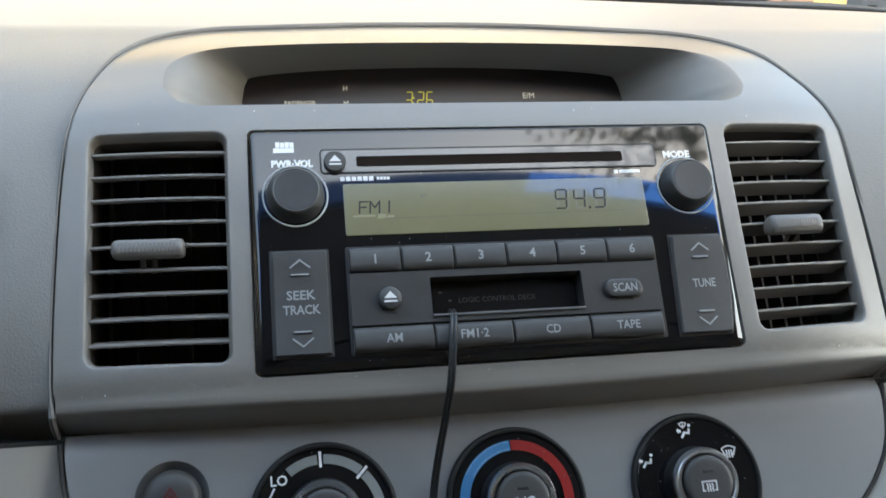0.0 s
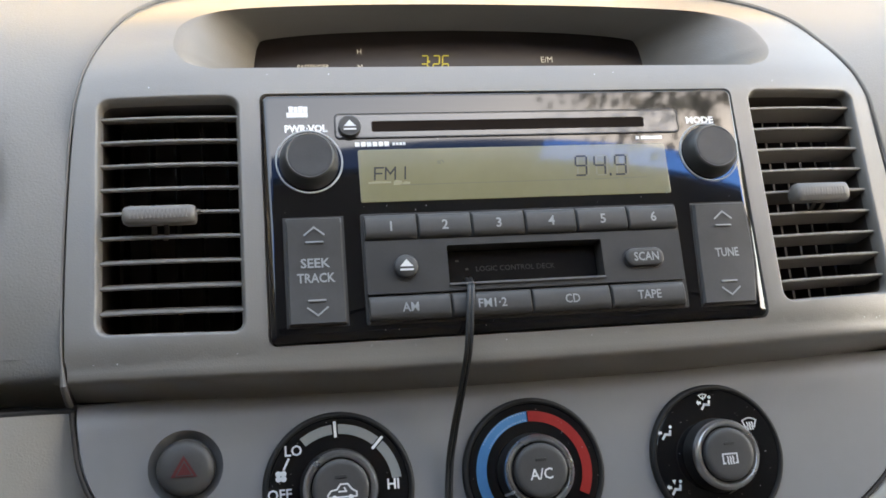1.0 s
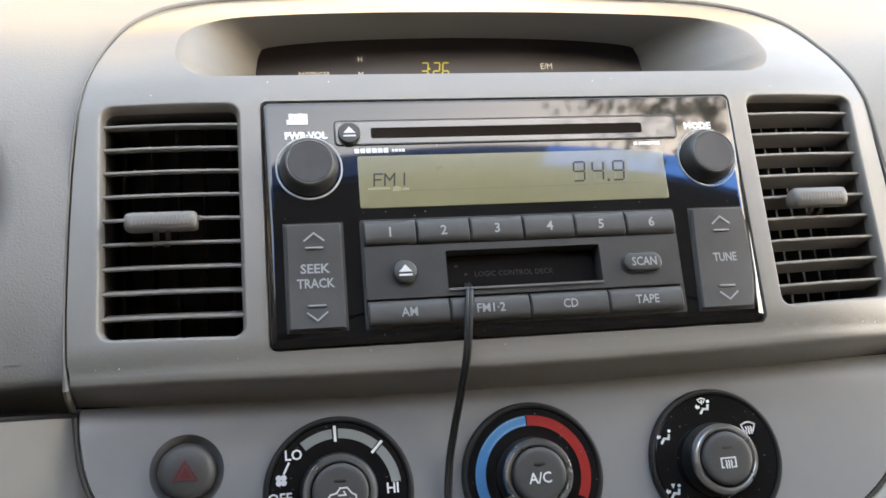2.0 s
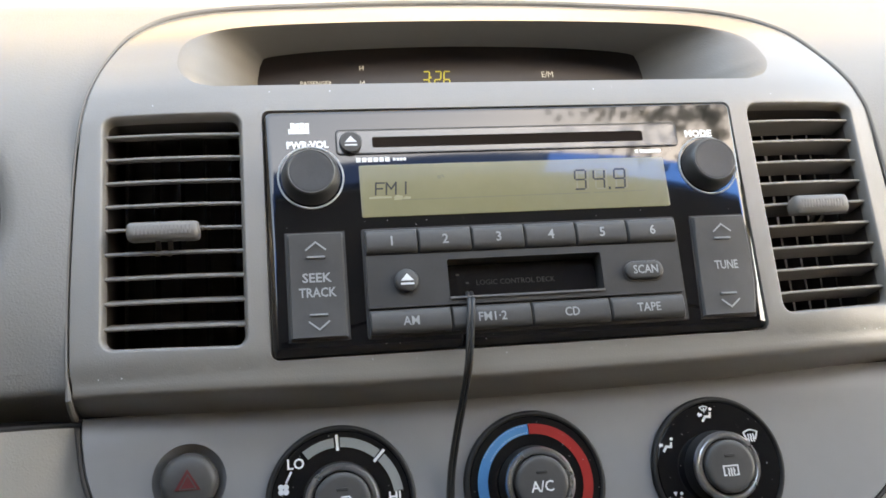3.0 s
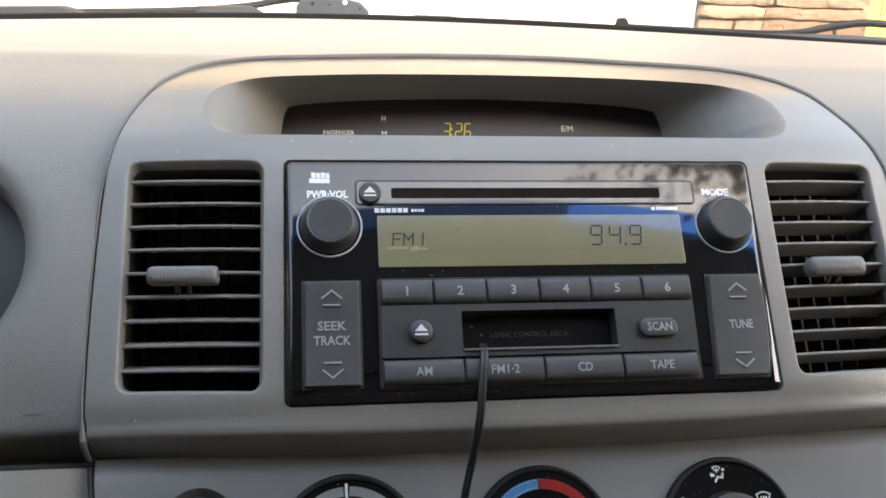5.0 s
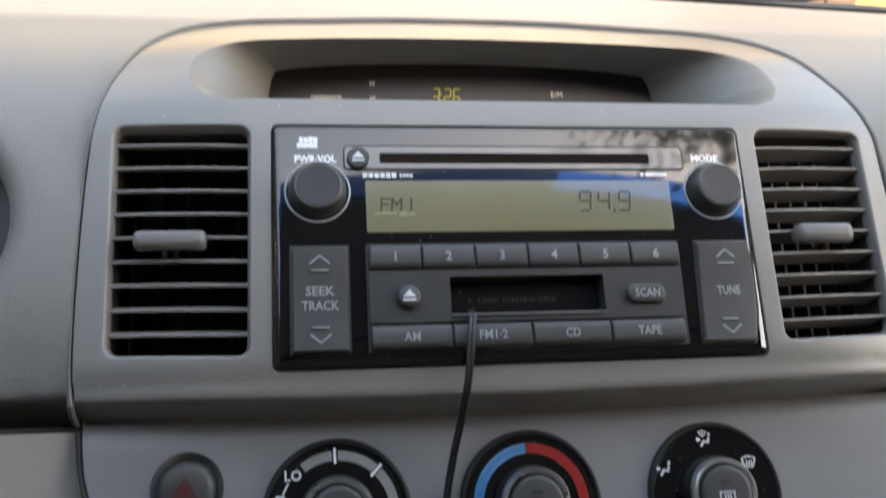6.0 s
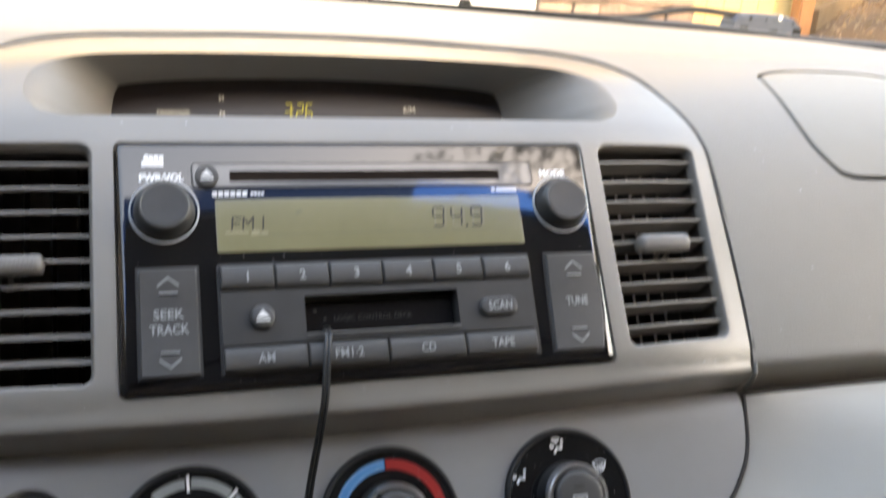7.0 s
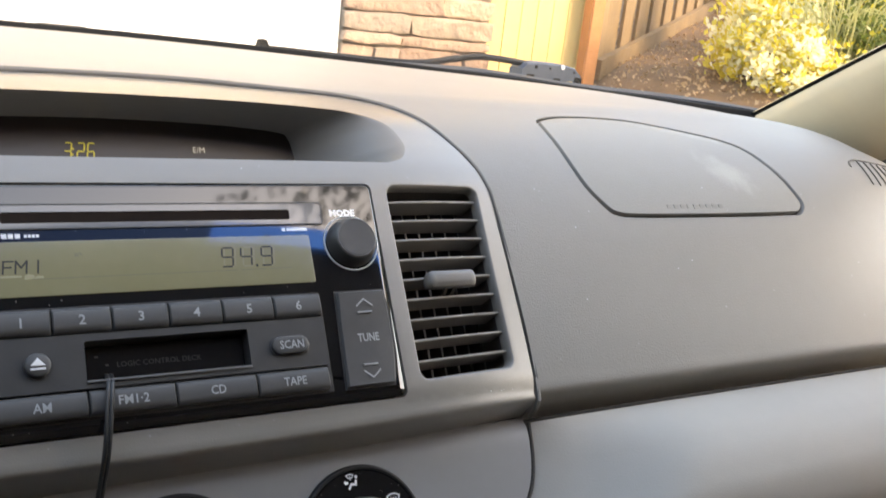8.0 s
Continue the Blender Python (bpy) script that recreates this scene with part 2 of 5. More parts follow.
GARAGE = material("white_garage_door_paint", (0.82, 0.82, 0.80), 0.5, vary=0.03, scale=4)
STONE = stone_material("ledge_stone", ((0.314, 0.258, 0.213), (0.294, 0.225, 0.190), (0.271, 0.238, 0.212), (0.361, 0.298, 0.246), (0.237, 0.175, 0.144), (0.294, 0.246, 0.207), (0.323, 0.256, 0.216)))
MORTAR = material("grey_mortar", (0.32, 0.27, 0.215), 0.95, vary=0.2, scale=30, bump=0.5, bump_scale=120)
YELLOWWALL = material("pale_yellow_siding", (0.68, 0.50, 0.215), 0.7, vary=0.07, scale=5, bump=0.1, bump_scale=90)
POSTWOOD = material("orange_brown_post", (0.42, 0.18, 0.07), 0.7, vary=0.2, scale=14, bump=0.3, bump_scale=80)
FENCEWOOD = material("weathered_fence_board", (0.17, 0.105, 0.05), 0.8, vary=0.3, scale=7, bump=0.6, bump_scale=40, bump_depth=0.006, per_piece=0.5, color2=(0.31, 0.205, 0.105))
SOIL = material("brown_mulch_soil", (0.16, 0.095, 0.05), 0.95, vary=0.35, scale=7, bump=0.8, bump_scale=40)
CHIP = material("bark_chip", (0.42, 0.28, 0.16), 0.9, vary=0.4, scale=40)
LEAFY = leaf_material("yellow_green_leaf", (0.74, 0.62, 0.10), 0.2)
# cream for blossoms, and for leaves that strong light bleaches
LEAFW = leaf_material("pale_blossom_and_glare", (0.95, 0.92, 0.70), 0.04)
LEAFG = leaf_material("grey_green_leaf", (0.19, 0.235, 0.065), 0.3)
STALK = leaf_material("pale_grass_stalk", (0.62, 0.62, 0.36), 0.15)
TREELEAF = material("dark_green_tree_leaf", (0.05, 0.07, 0.02), 0.5, vary=0.3, scale=5)
BARK = material("brown_bark", (0.12, 0.09, 0.065), 0.9, vary=0.3, scale=20, bump=0.6, bump_scale=60)
GLASS = glass("clear_windscreen_glass", (0.93, 0.95, 0.94))
FRITTED = glass("dotted_dark_shade_glass", (0.025, 0.060, 0.14))
TINT = glass("blue_shade_band_glass", (0.055, 0.23, 0.74))

# ---- helpers for meshes ----
DASH = pose(0, 0, 0.95, -36)          # the frame of the radio's face: x across, y into the dash, z up the face
ORIGIN = {}


def thing(name, at=(0, 0, 0), label="", category="", group="", kind="", base=DASH):
    ob = new(name)
    ob.empty_display_size = 0.02
    ob.matrix_world = base @ Matrix.Translation(at)
    ORIGIN[ob.name] = Vector(at)
    return tagged(ob, label, category, group, kind)


def part(name, bm, mat, parent, label="", smooth=True, kind=""):
    """Links a bmesh, written in the frame of its top-level thing's base, as one mesh under a thing or part."""
    me = bpy.data.meshes.new(name)
    bmesh.ops.recalc_face_normals(bm, faces=bm.faces)
    for f_ in bm.faces:
        f_.smooth = smooth
    at = ORIGIN[parent.name]
    bmesh.ops.translate(bm, verts=bm.verts, vec=-at)
    bm.to_mesh(me)
    bm.free()
    if smooth:
        me.set_sharp_from_angle(angle=radians(38))
    for m_ in (mat if isinstance(mat, (list, tuple)) else [mat]):
        me.materials.append(m_)
    ob = new(name, me)
    ob.parent = parent
    ORIGIN[ob.name] = at
    if label or kind:
        tagged(ob, label, kind=kind)
    return ob


def rr(u0, u1, v0, v1, r, n=6):
    """A rounded rectangle as a closed outline, counter-clockwise."""
    r = max(1e-5, min(r, (u1 - u0) / 2 - 1e-5, (v1 - v0) / 2 - 1e-5))
    out = []
    for cx, cy, a0 in ((u1 - r, v1 - r, 0), (u0 + r, v1 - r, 90), (u0 + r, v0 + r, 180), (u1 - r, v0 + r, 270)):
        for i in range(n + 1):
            a = radians(a0 + 90 * i / n)
            out.append((cx + r * math.cos(a), cy + r * math.sin(a)))
    return out


def circle(cu, cv, r, n=48):
    return [(cu + r * math.cos(2 * math.pi * i / n), cv + r * math.sin(2 * math.pi * i / n)) for i in range(n)]


def loft(bm, rings, cap_first=False, cap_last=False, closed=True):
    vs = [[bm.verts.new(p) for p in ring] for ring in rings]
    n = len(vs[0])
    for a, b in zip(vs, vs[1:]):
        for i in range(n if closed else n - 1):
            j = (i + 1) % n
            bm.faces.new((a[i], a[j], b[j], b[i]))
    if cap_first:
        bm.faces.new(vs[0])
    if cap_last:
        bm.faces.new(vs[-1])
    return bm


def at_y(outline, y):
    return [(u, y, v) for u, v in outline]


def plate(u0, u1, v0, v1, r, y_front, y_back, bevel=0.0005, n=5, bm=None, dome=0.0):
    """A slab with rounded corners and rounded front edges, facing the viewer."""
    bm = bm or bmesh.new()
    b = bevel
    rings = [at_y(rr(u0, u1, v0, v1, r, n), y_back), at_y(rr(u0, u1, v0, v1, r, n), y_front + b),
             at_y(rr(u0 + b * 0.3, u1 - b * 0.3, v0 + b * 0.3, v1 - b * 0.3, r, n), y_front + b * 0.3),
             at_y(rr(u0 + b, u1 - b, v0 + b, v1 - b, max(r - b, 1e-4), n), y_front),
             at_y(rr(u0 + b * 1.6, u1 - b * 1.6, v0 + b * 1.6, v1 - b * 1.6, max(r - b * 1.6, 1e-4), n), y_front)]
    if dome:
        w, h = (u1 - u0) * 0.3, (v1 - v0) * 0.3
        rings.append(at_y(rr(u0 + w, u1 - w, v0 + h, v1 - h, r, n), y_front - dome))
    return loft(bm, rings, True, True)


def lathe(cu, cv, profile, n=56, bm=None):
    """Turns (radius, y) pairs about an axis along y; a first or last radius of 0 closes it."""
    bm = bm or bmesh.new()
    rings = [at_y(circle(cu, cv, max(r, 1e-5), n), y) for r, y in profile]
    return loft(bm, rings, True, True)


def pit(outer, inner, y0, depth, bm=None, lip=0.0004):
    """A flat frame from one outline to another of as many points, then walls that go back, and a floor."""
    bm = bm or bmesh.new()
    return loft(bm, [at_y(outer, y0 + 0.002), at_y(outer, y0 + lip), at_y(outer, y0), at_y(inner, y0), at_y(inner, y0 + depth)], False, True)


def tube(path, r, n=10, bm=None):
    bm = bm or bmesh.new()
    pts = [Vector(p) for p in path]
    rings = []
    side = None
    for i, p in enumerate(pts):
        d = (pts[min(i + 1, len(pts) - 1)] - pts[max(i - 1, 0)]).normalized()
        if side is None:
            side = d.orthogonal().normalized()
        side = (side - d * side.dot(d)).normalized()
        o = d.cross(side)
        rr_ = r[i] if isinstance(r, (list, tuple)) else r
        rings.append([p + rr_ * (math.cos(2 * math.pi * k / n) * side + math.sin(2 * math.pi * k / n) * o) for k in range(n)])
    return loft(bm, rings, True, True)


def spline(pts, per=6, closed=False):
    """Catmull-Rom through points."""
    P = [Vector(p) for p in pts]
    n = len(P)
    out = []
    for i in range(n if closed else n - 1):
        p0, p1, p2, p3 = (P[(i - 1) % n] if closed or i else P[0], P[i], P[(i + 1) % n], P[(i + 2) % n] if closed or i + 2 < n else P[-1])
        for k in range(per):
            t = k / per
            out.append(0.5 * (2 * p1 + (p2 - p0) * t + (2 * p0 - 5 * p1 + 4 * p2 - p3) * t * t + (3 * p1 - p0 - 3 * p2 + p3) * t ** 3))
    if not closed:
        out.append(P[-1])
    return out


def box(lo, hi, bevel=0.0, bm=None):
    bm = bm or bmesh.new()
    r = bmesh.ops.create_cube(bm, size=1)
    lo, hi = Vector(lo), Vector(hi)
    bmesh.ops.scale(bm, vec=hi - lo, verts=r["verts"])
    bmesh.ops.translate(bm, vec=(lo + hi) / 2, verts=r["verts"])
    if bevel:
        es = list({e for v in r["verts"] for e in v.link_edges})
        bmesh.ops.bevel(bm, geom=es, offset=bevel, segments=2, affect="EDGES")
    return bm


def text_bm(body, height, cu, cv, y, stretch=1.0, bold=0.0, spacing=1.0, width=0.0):
    """Lettering with Blender's own font, cap height in metres, centred, laid on the plane at y."""
    cd = bpy.data.curves.new("lettering", "FONT")
    cd.body, cd.size, cd.align_x, cd.extrude, cd.offset, cd.resolution_u, cd.space_character = body, 1.0, "CENTER", 0.0, bold, 2, spacing
    ob = bpy.data.objects.new("lettering", cd)
    scene.collection.objects.link(ob)
    bpy.context.view_layer.update()
    me = bpy.data.meshes.new_from_object(ob.evaluated_get(bpy.context.evaluated_depsgraph_get()))
    bpy.data.objects.remove(ob)
    bm = bmesh.new()
    bm.from_mesh(me)
    bpy.data.meshes.remove(me)
    k = height / 0.69
    xs_ = [v.co.x for v in bm.verts]
    if width:
        stretch = width / k / (max(xs_) - min(xs_))
    mid = (max(xs_) + min(xs_)) / 2
    for v in bm.verts:
        v.co = Vector((cu + (v.co.x - mid) * k * stretch, y, cv + (v.co.y - 0.345) * k))
    return bm


def strokes(lines, w, y, bm=None, depth=0.0):
    """Flat bars between pairs of (u, v) points, of width w."""
    bm = bm or bmesh.new()
    for (a, b) in lines:
        a, b = Vector(a), Vector(b)
        d = (b - a).normalized() * w / 2
        o = Vector((-d.y, d.x))
        vs = [bm.verts.new((p.x, y, p.y)) for p in (a - d + o, a - d - o, b + d - o, b + d + o)]
        bm.faces.new(vs)
    return bm


def polygon(pts, y, bm=None):
    bm = bm or bmesh.new()
    bm.faces.new([bm.verts.new((u, y, v)) for u, v in pts])
    return bm


def arc_band(cu, cv, r0, r1, a0, a1, y, n=40, bm=None):
    bm = bm or bmesh.new()
    A = [radians(a0 + (a1 - a0) * i / n) for i in range(n + 1)]
    return loft(bm, [[(cu + r * math.cos(a), y, cv + r * math.sin(a)) for a in A] for r in (r0, r1)], closed=False)


def inside(P, poly):
    """Which of the points P lie inside a closed outline."""
    P = np.asarray(P, float)
    c = np.zeros(len(P), bool)
    for (x1, y1), (x2, y2) in zip([poly[-1]] + list(poly[:-1]), poly):
        if y1 != y2:
            c ^= ((y1 > P[:, 1]) != (y2 > P[:, 1])) & (P[:, 0] < (x2 - x1) * (P[:, 1] - y1) / (y2 - y1) + x1)
    return c


def sheet(border, holes, step, place, bm=None):
    """A fine surface over a 2D region with holes, carried into space by place(a, b)."""
    from mathutils.geometry import delaunay_2d_cdt
    bm = bm or bmesh.new()
    loops = [list(border)] + [list(h) for h in holes]
    verts, edges = [], []
    for lp in loops:
        k = len(verts)
        verts += [Vector(p) for p in lp]
        edges += [(k + i, k + (i + 1) % len(lp)) for i in range(len(lp))]
    rim = np.array([tuple(v) for v in verts])
    sx, sy = step if isinstance(step, tuple) else (step, step)
    xs = np.arange(min(p[0] for p in border), max(p[0] for p in border), sx)
    ys = np.arange(min(p[1] for p in border), max(p[1] for p in border), sy)
    Q = np.array([(x + sx * 0.5, y + sy * (0.5 if i % 2 else 0.25)) for i, x in enumerate(xs) for y in ys])
    keep = inside(Q, loops[0])
    for h in loops[1:]:
        keep &= ~inside(Q, h)
    Q = Q[keep]
    near = np.array([(((rim[:, 0] - q[0]) / sx) ** 2 + ((rim[:, 1] - q[1]) / sy) ** 2).min() for q in Q]) if len(Q) else np.zeros(0)
    verts += [Vector(q) for q in Q[near > 0.2]] if len(Q) else []
    co, _, tris, *_ = delaunay_2d_cdt(verts, edges, [], 0, 1e-7)
    made = [bm.verts.new(place(c.x, c.y)) for c in co]
    M = np.array([(sum(co[i].x for i in t) / 3, sum(co[i].y for i in t) / 3) for t in tris])
    keep = inside(M, loops[0])
    for h in loops[1:]:
        keep &= ~inside(M, h)
    for t, k in zip(tris, keep):
        if k:
            bm.faces.new([made[i] for i in t])
    return bm


def inset(outline, d):
    """An outline moved inward (counter-clockwise outlines) by d."""
    n = len(outline)
    out = []
    for i in range(n):
        a, b, c = Vector(outline[i - 1]), Vector(outline[i]), Vector(outline[(i + 1) % n])
        t = (c - a)
        if t.length < 1e-9:
            t = Vector((1, 0))
        t.normalize()
        out.append((b.x - t.y * d, b.y + t.x * d))
    return out


def lips(bm, outline, place, steps):
    """Rolls an opening's edge inward: steps are (inset, further depth)."""
    rings = [[Vector(place(u, v)) for u, v in outline]]
    for d, dep in steps:
        rings.append([Vector(place(*o)) + Vector((i[0] - o[0], dep, i[1] - o[1])) for o, i in zip(outline, inset(outline, d))])
    loft(bm, rings)
    bmesh.ops.remove_doubles(bm, verts=bm.verts, dist=2e-6)
    return bm

# ---- dashboard ----
FRONT = [(-0.0665, 0.033), (-0.0635, 0.0262), (-0.0605, 0.0196), (-0.0580, 0.0143), (-0.0562, 0.0110), (-0.0546, 0.0095), (-0.0520, 0.0090), (-0.0480, 0.0088), (-0.02, 0.008), (0.025, 0.009), (0.057, 0.014), (0.082, 0.024), (0.10, 0.036),
         (0.118, 0.052), (0.1276, 0.061), (0.1385, 0.071), (0.1475, 0.083), (0.1575, 0.0985)]
_fs = spline([(v, y, 0) for v, y in FRONT], 8)
FV, FY = np.array([p.x for p in _fs]), np.array([p.y for p in _fs])
FS = np.concatenate([[0], np.cumsum(np.hypot(np.diff(FV), np.diff(FY)))])
S_TOP = float(FS[-1])


def s_of(v):
    return float(np.interp(v, FV, FS))


def base_y(x):
    return 0.79 - 0.95 * x * x


def dash_at(u, s):
    """The dashboard's skin: up its front by s metres, then over the top to the foot of the windscreen."""
    bend = 0.0 if abs(u) < 0.42 else 0.9 * (abs(u) - 0.42) ** 2
    if s <= S_TOP:
        v = float(np.interp(s, FS, FV))
        under = 2.6 * max(0.0, -0.002 - v) ** 2 * min(1.0, max(0.0, (-0.165 - u) / 0.03))      # it leans under beside the wheel
        return Vector((u, float(np.interp(s, FS, FY)) + bend + under, v))
    k = (s - S_TOP) / 0.6
    a = DASH @ Vector((u, FY[-1] + bend, FV[-1]))
    w = Vector((u, a.y + (base_y(u) - a.y) * k, a.z + (0.998 - a.z) * k + 0.004 * math.sin(math.pi * k)))
    return DASH.inverted() @ w


CONSOLE_HALF = [(0.0, 0.1450), (0.04, 0.1435), (0.0768, 0.1388), (0.1175, 0.1327), (0.1422, 0.1240), (0.1536, 0.1130), (0.1622, 0.0983),
                (0.1692, 0.081), (0.1740, 0.057), (0.1771, 0.025), (0.1784, -0.0192), (0.1780, -0.05), (0.1770, -0.0655)]
_half = [(p.x, p.y) for p in spline([(u, v, 0) for u, v in CONSOLE_HALF], 7)]
_half = [(u * 0.987, -0.103 + (v + 0.103) * 0.986) for u, v in _half]


def shoulder(u, v, d):
    """Draws the upper corner in by up to d."""
    k = min(1, max(0, (v - 0.05) / 0.05)) * min(1, max(0, (u - 0.02) / 0.08))
    return u - 0.62 * d * k, v - 0.78 * d * k - 0.0006 * min(1, max(0, (v - 0.10) / 0.03))


CONSOLE = [shoulder(u, v, 0.0030) for u, v in reversed(_half)] + [(-a, b) for a, b in (shoulder(u, v, 0.0006) for u, v in _half[1:])]      # from lower right over the top to lower left


def face_side(u):
    return 0.0062 * (max(abs(u) - 0.10, 0) / 0.063) ** 2


_ht = spline([(-0.2, 0, 0), (0.03, 0, 0), (0.05, 0.0003, 0), (0.057, 0.0015, 0), (0.065, 0.004, 0), (0.0763, 0.010, 0), (0.082, 0.0135, 0), (0.10, 0.025, 0),
               (0.118, 0.043, 0), (0.1276, 0.054, 0), (0.1385, 0.068, 0), (0.1475, 0.081, 0), (0.16, 0.10, 0)], 8)
HV, HY = np.array([p.x for p in _ht]), np.array([p.y for p in _ht])


def face_y(u, v):
    """The console trim's face; it sinks to the dashboard's skin at its rim."""
    return face_side(u) + float(np.interp(v, HV, HY)) + 0.22 * max(0.0, -0.0475 - v)


def face_at(u, v):
    return Vector((u, face_y(u, v), v))


dashboard = thing("dashboard", (0, 0.06, -0.066), "warm grey grained vinyl dashboard under the windscreen", "dashboard")
HOLE = [(u, s_of(v)) for u, v in CONSOLE]
# the border runs along the skin's lower edge and round the console trim, which cuts it from below
BAG = [(0.2430, 0.1069), (0.2499, 0.1170), (0.2770, 0.1231), (0.3230, 0.1223), (0.3590, 0.1110), (0.3915, 0.0960), (0.4050, 0.0757), (0.4130, 0.0534),
       (0.4152, 0.0425), (0.4090, 0.0355), (0.3960, 0.0341), (0.3436, 0.0338), (0.2762, 0.0343), (0.2562, 0.0361), (0.2476, 0.0430), (0.2394, 0.0590), (0.2383, 0.0839)]
BAG_LOOP = [(p.x, s_of(p.y)) for p in spline([(u, v, 0) for u, v in BAG], 5, closed=True)][::-1]
DIAL = [(-0.321 + 0.127 * math.cos(2 * math.pi * i / 72), 0.0135 + 0.081 * math.sin(2 * math.pi * i / 72)) for i in range(72)]
DIAL_LOOP = [(u, s_of(v)) for u, v in DIAL]
S_LOW = s_of(-0.0480)          # below this the skin is a separate, finer run of strips that roll under
_side = [(u, s) for u, s in HOLE if s > S_LOW + 0.002]
_border = [(_side[0][0], S_LOW), (0.76, S_LOW), (0.76, S_TOP + 0.6), (-0.76, S_TOP + 0.6), (-0.76, S_LOW), (_side[-1][0], S_LOW)]


def fine(loop, gap=0.012):
    out = []
    for i, p in enumerate(loop):
        q = loop[(i + 1) % len(loop)]
        n = max(1, int(math.dist(p, q) / gap))
        out += [(p[0] + (q[0] - p[0]) * k / n, p[1] + (q[1] - p[1]) * k / n) for k in range(n)]
    return out


def fine_open(pts, gap=0.012):
    return fine(pts, gap)[:-max(1, int(math.dist(pts[-1], pts[0]) / gap))] + [pts[-1]]


_left_to_right = [(u, s) for u, s in reversed(HOLE)]
bm = sheet(fine_open(_border) + _side[::-1], [BAG_LOOP, DIAL_LOOP], (0.008, 0.008), dash_at)
for a, b in ((_side[0][0] - 0.0006, 0.76), (-0.76, _side[-1][0] + 0.0006)):
    loft(bm, [[dash_at(u, s) for u in np.linspace(a, b, 64)] for s in np.linspace(S_LOW, 0.0, 26)], closed=False)
# the skin turns in at the console, the lid and the instrument opening
for loop, steps in ((_left_to_right, [(-0.0006, 0.0008), (-0.0007, 0.006)]),):
    rings = [[dash_at(u, s) for u, s in loop]]
    for d, dep in steps:
        rings.append([Vector((p.x * 1.003, p.y + dep, p.z + 0.0003)) for p in rings[0]])
    loft(bm, rings, closed=False)
for loop, sign in ((BAG_LOOP, 1), (DIAL_LOOP, 1)):
    deep = [(0.0008, 0.0010), (0.0010, 0.004)] if loop is BAG_LOOP else [(0.004, 0.0012), (0.008, 0.005), (0.010, 0.015), (0.011, 0.035)]
    rings = [[dash_at(u, s) for u, s in loop]]
    for d, dep in deep:
        rings.append([dash_at(*q) + Vector((0, dep, 0)) for q in inset(loop, d)])
    loft(bm, rings)
bmesh.ops.remove_doubles(bm, verts=bm.verts, dist=3e-6)
part("skin", bm, DASHGREY, dashboard)
bm = sheet(inset(BAG_LOOP, 0.0034), [], (0.009, 0.009), lambda u, s: dash_at(u, s) + Vector((0, 0.0002, 0)))
loop = inset(BAG_LOOP, 0.0034)
rings = [[dash_at(u, s) + Vector((0, 0.0002, 0)) for u, s in loop]] + [[dash_at(u, s) + Vector((0, dep, 0)) for u, s in inset(loop, -e)] for e, dep in ((0.0004, 0.0010), (0.0005, 0.004))]
loft(bm, rings)
bmesh.ops.remove_doubles(bm, verts=bm.verts, dist=3e-6)
cover = part("airbag_cover", bm, LIDVINYL, dashboard, "flush vinyl airbag lid with a painted patch of sunlight")
bm = sheet(inset(BAG_LOOP, 0.0002), [], (0.02, 0.02), lambda u, s: dash_at(u, s) + Vector((0, 0.0038, 0)))
part("seam_backing", bm, SEAM, dashboard, "dark gap round the lid")
# raised, worn lettering on the lid: plain bars
bm = bmesh.new()
for i in range(9):
    u = 0.296 + i * 0.0052
    v = 0.0415
    p = dash_at(u, s_of(v))
    box((u, p.y + 0.00005, v - 0.0014), (u + (0.0036 if i != 3 else 0.001), p.y + 0.002, v + 0.0016), 0, bm)
part("raised_marking", bm, DASHGREY, cover, "faint raised marking in the lid's own colour")
# instrument opening
bm = bmesh.new()
loft(bm, [[dash_at(*q) + Vector((0, 0.030, 0)) for q in inset(DIAL_LOOP, 0.0085)], [Vector((-0.32, 0.034, 0.0135))] * 72])
part("instrument_glass", bm, MATTE, dashboard, "dark smoked glass over the instruments")
# side demister grille at the passenger end
bm = bmesh.new()
for i in range(5):
    u = 0.512 + i * 0.011
    pts = [dash_at(u + 0.008 * k, s_of(0.062 + 0.024 * k)) + Vector((0, -0.0006, 0)) for k in (0, 0.3, 0.6, 0.85, 1.0)]
    tube(pts, 0.0005, 6, bm)
part("demister_grille", bm, GAP, dashboard, "small slotted side demister grille")
pts = [dash_at(u, s_of(v)) + Vector((0, -0.0002, 0)) for u, v in ((0.501, 0.078), (0.506, 0.0835), (0.522, 0.087), (0.57, 0.089), (0.61, 0.089))]
part("demister_rim", tube(spline(pts, 5), 0.0007, 6), GAP, dashboard, "thin seam round the demister")

# ---- lower dashboard panels ----
CLIMATE_HALF = [(0.0, -0.0634), (0.09, -0.0634), (0.1742, -0.0634), (0.1741, -0.070), (0.1722, -0.085), (0.1693, -0.0952), (0.1649, -0.103), (0.158, -0.112),
                (0.147, -0.122), (0.13, -0.132), (0.10, -0.141), (0.05, -0.146), (0.0, -0.147)]
_ch = [(p.x, p.y) for p in spline([(u, v, 0) for u, v in CLIMATE_HALF[2:]], 5)]
CLIMATE = [(-u, v) for u, v in _ch] + [(u, v) for u, v in reversed(_ch)][1:]         # left top, down, right top


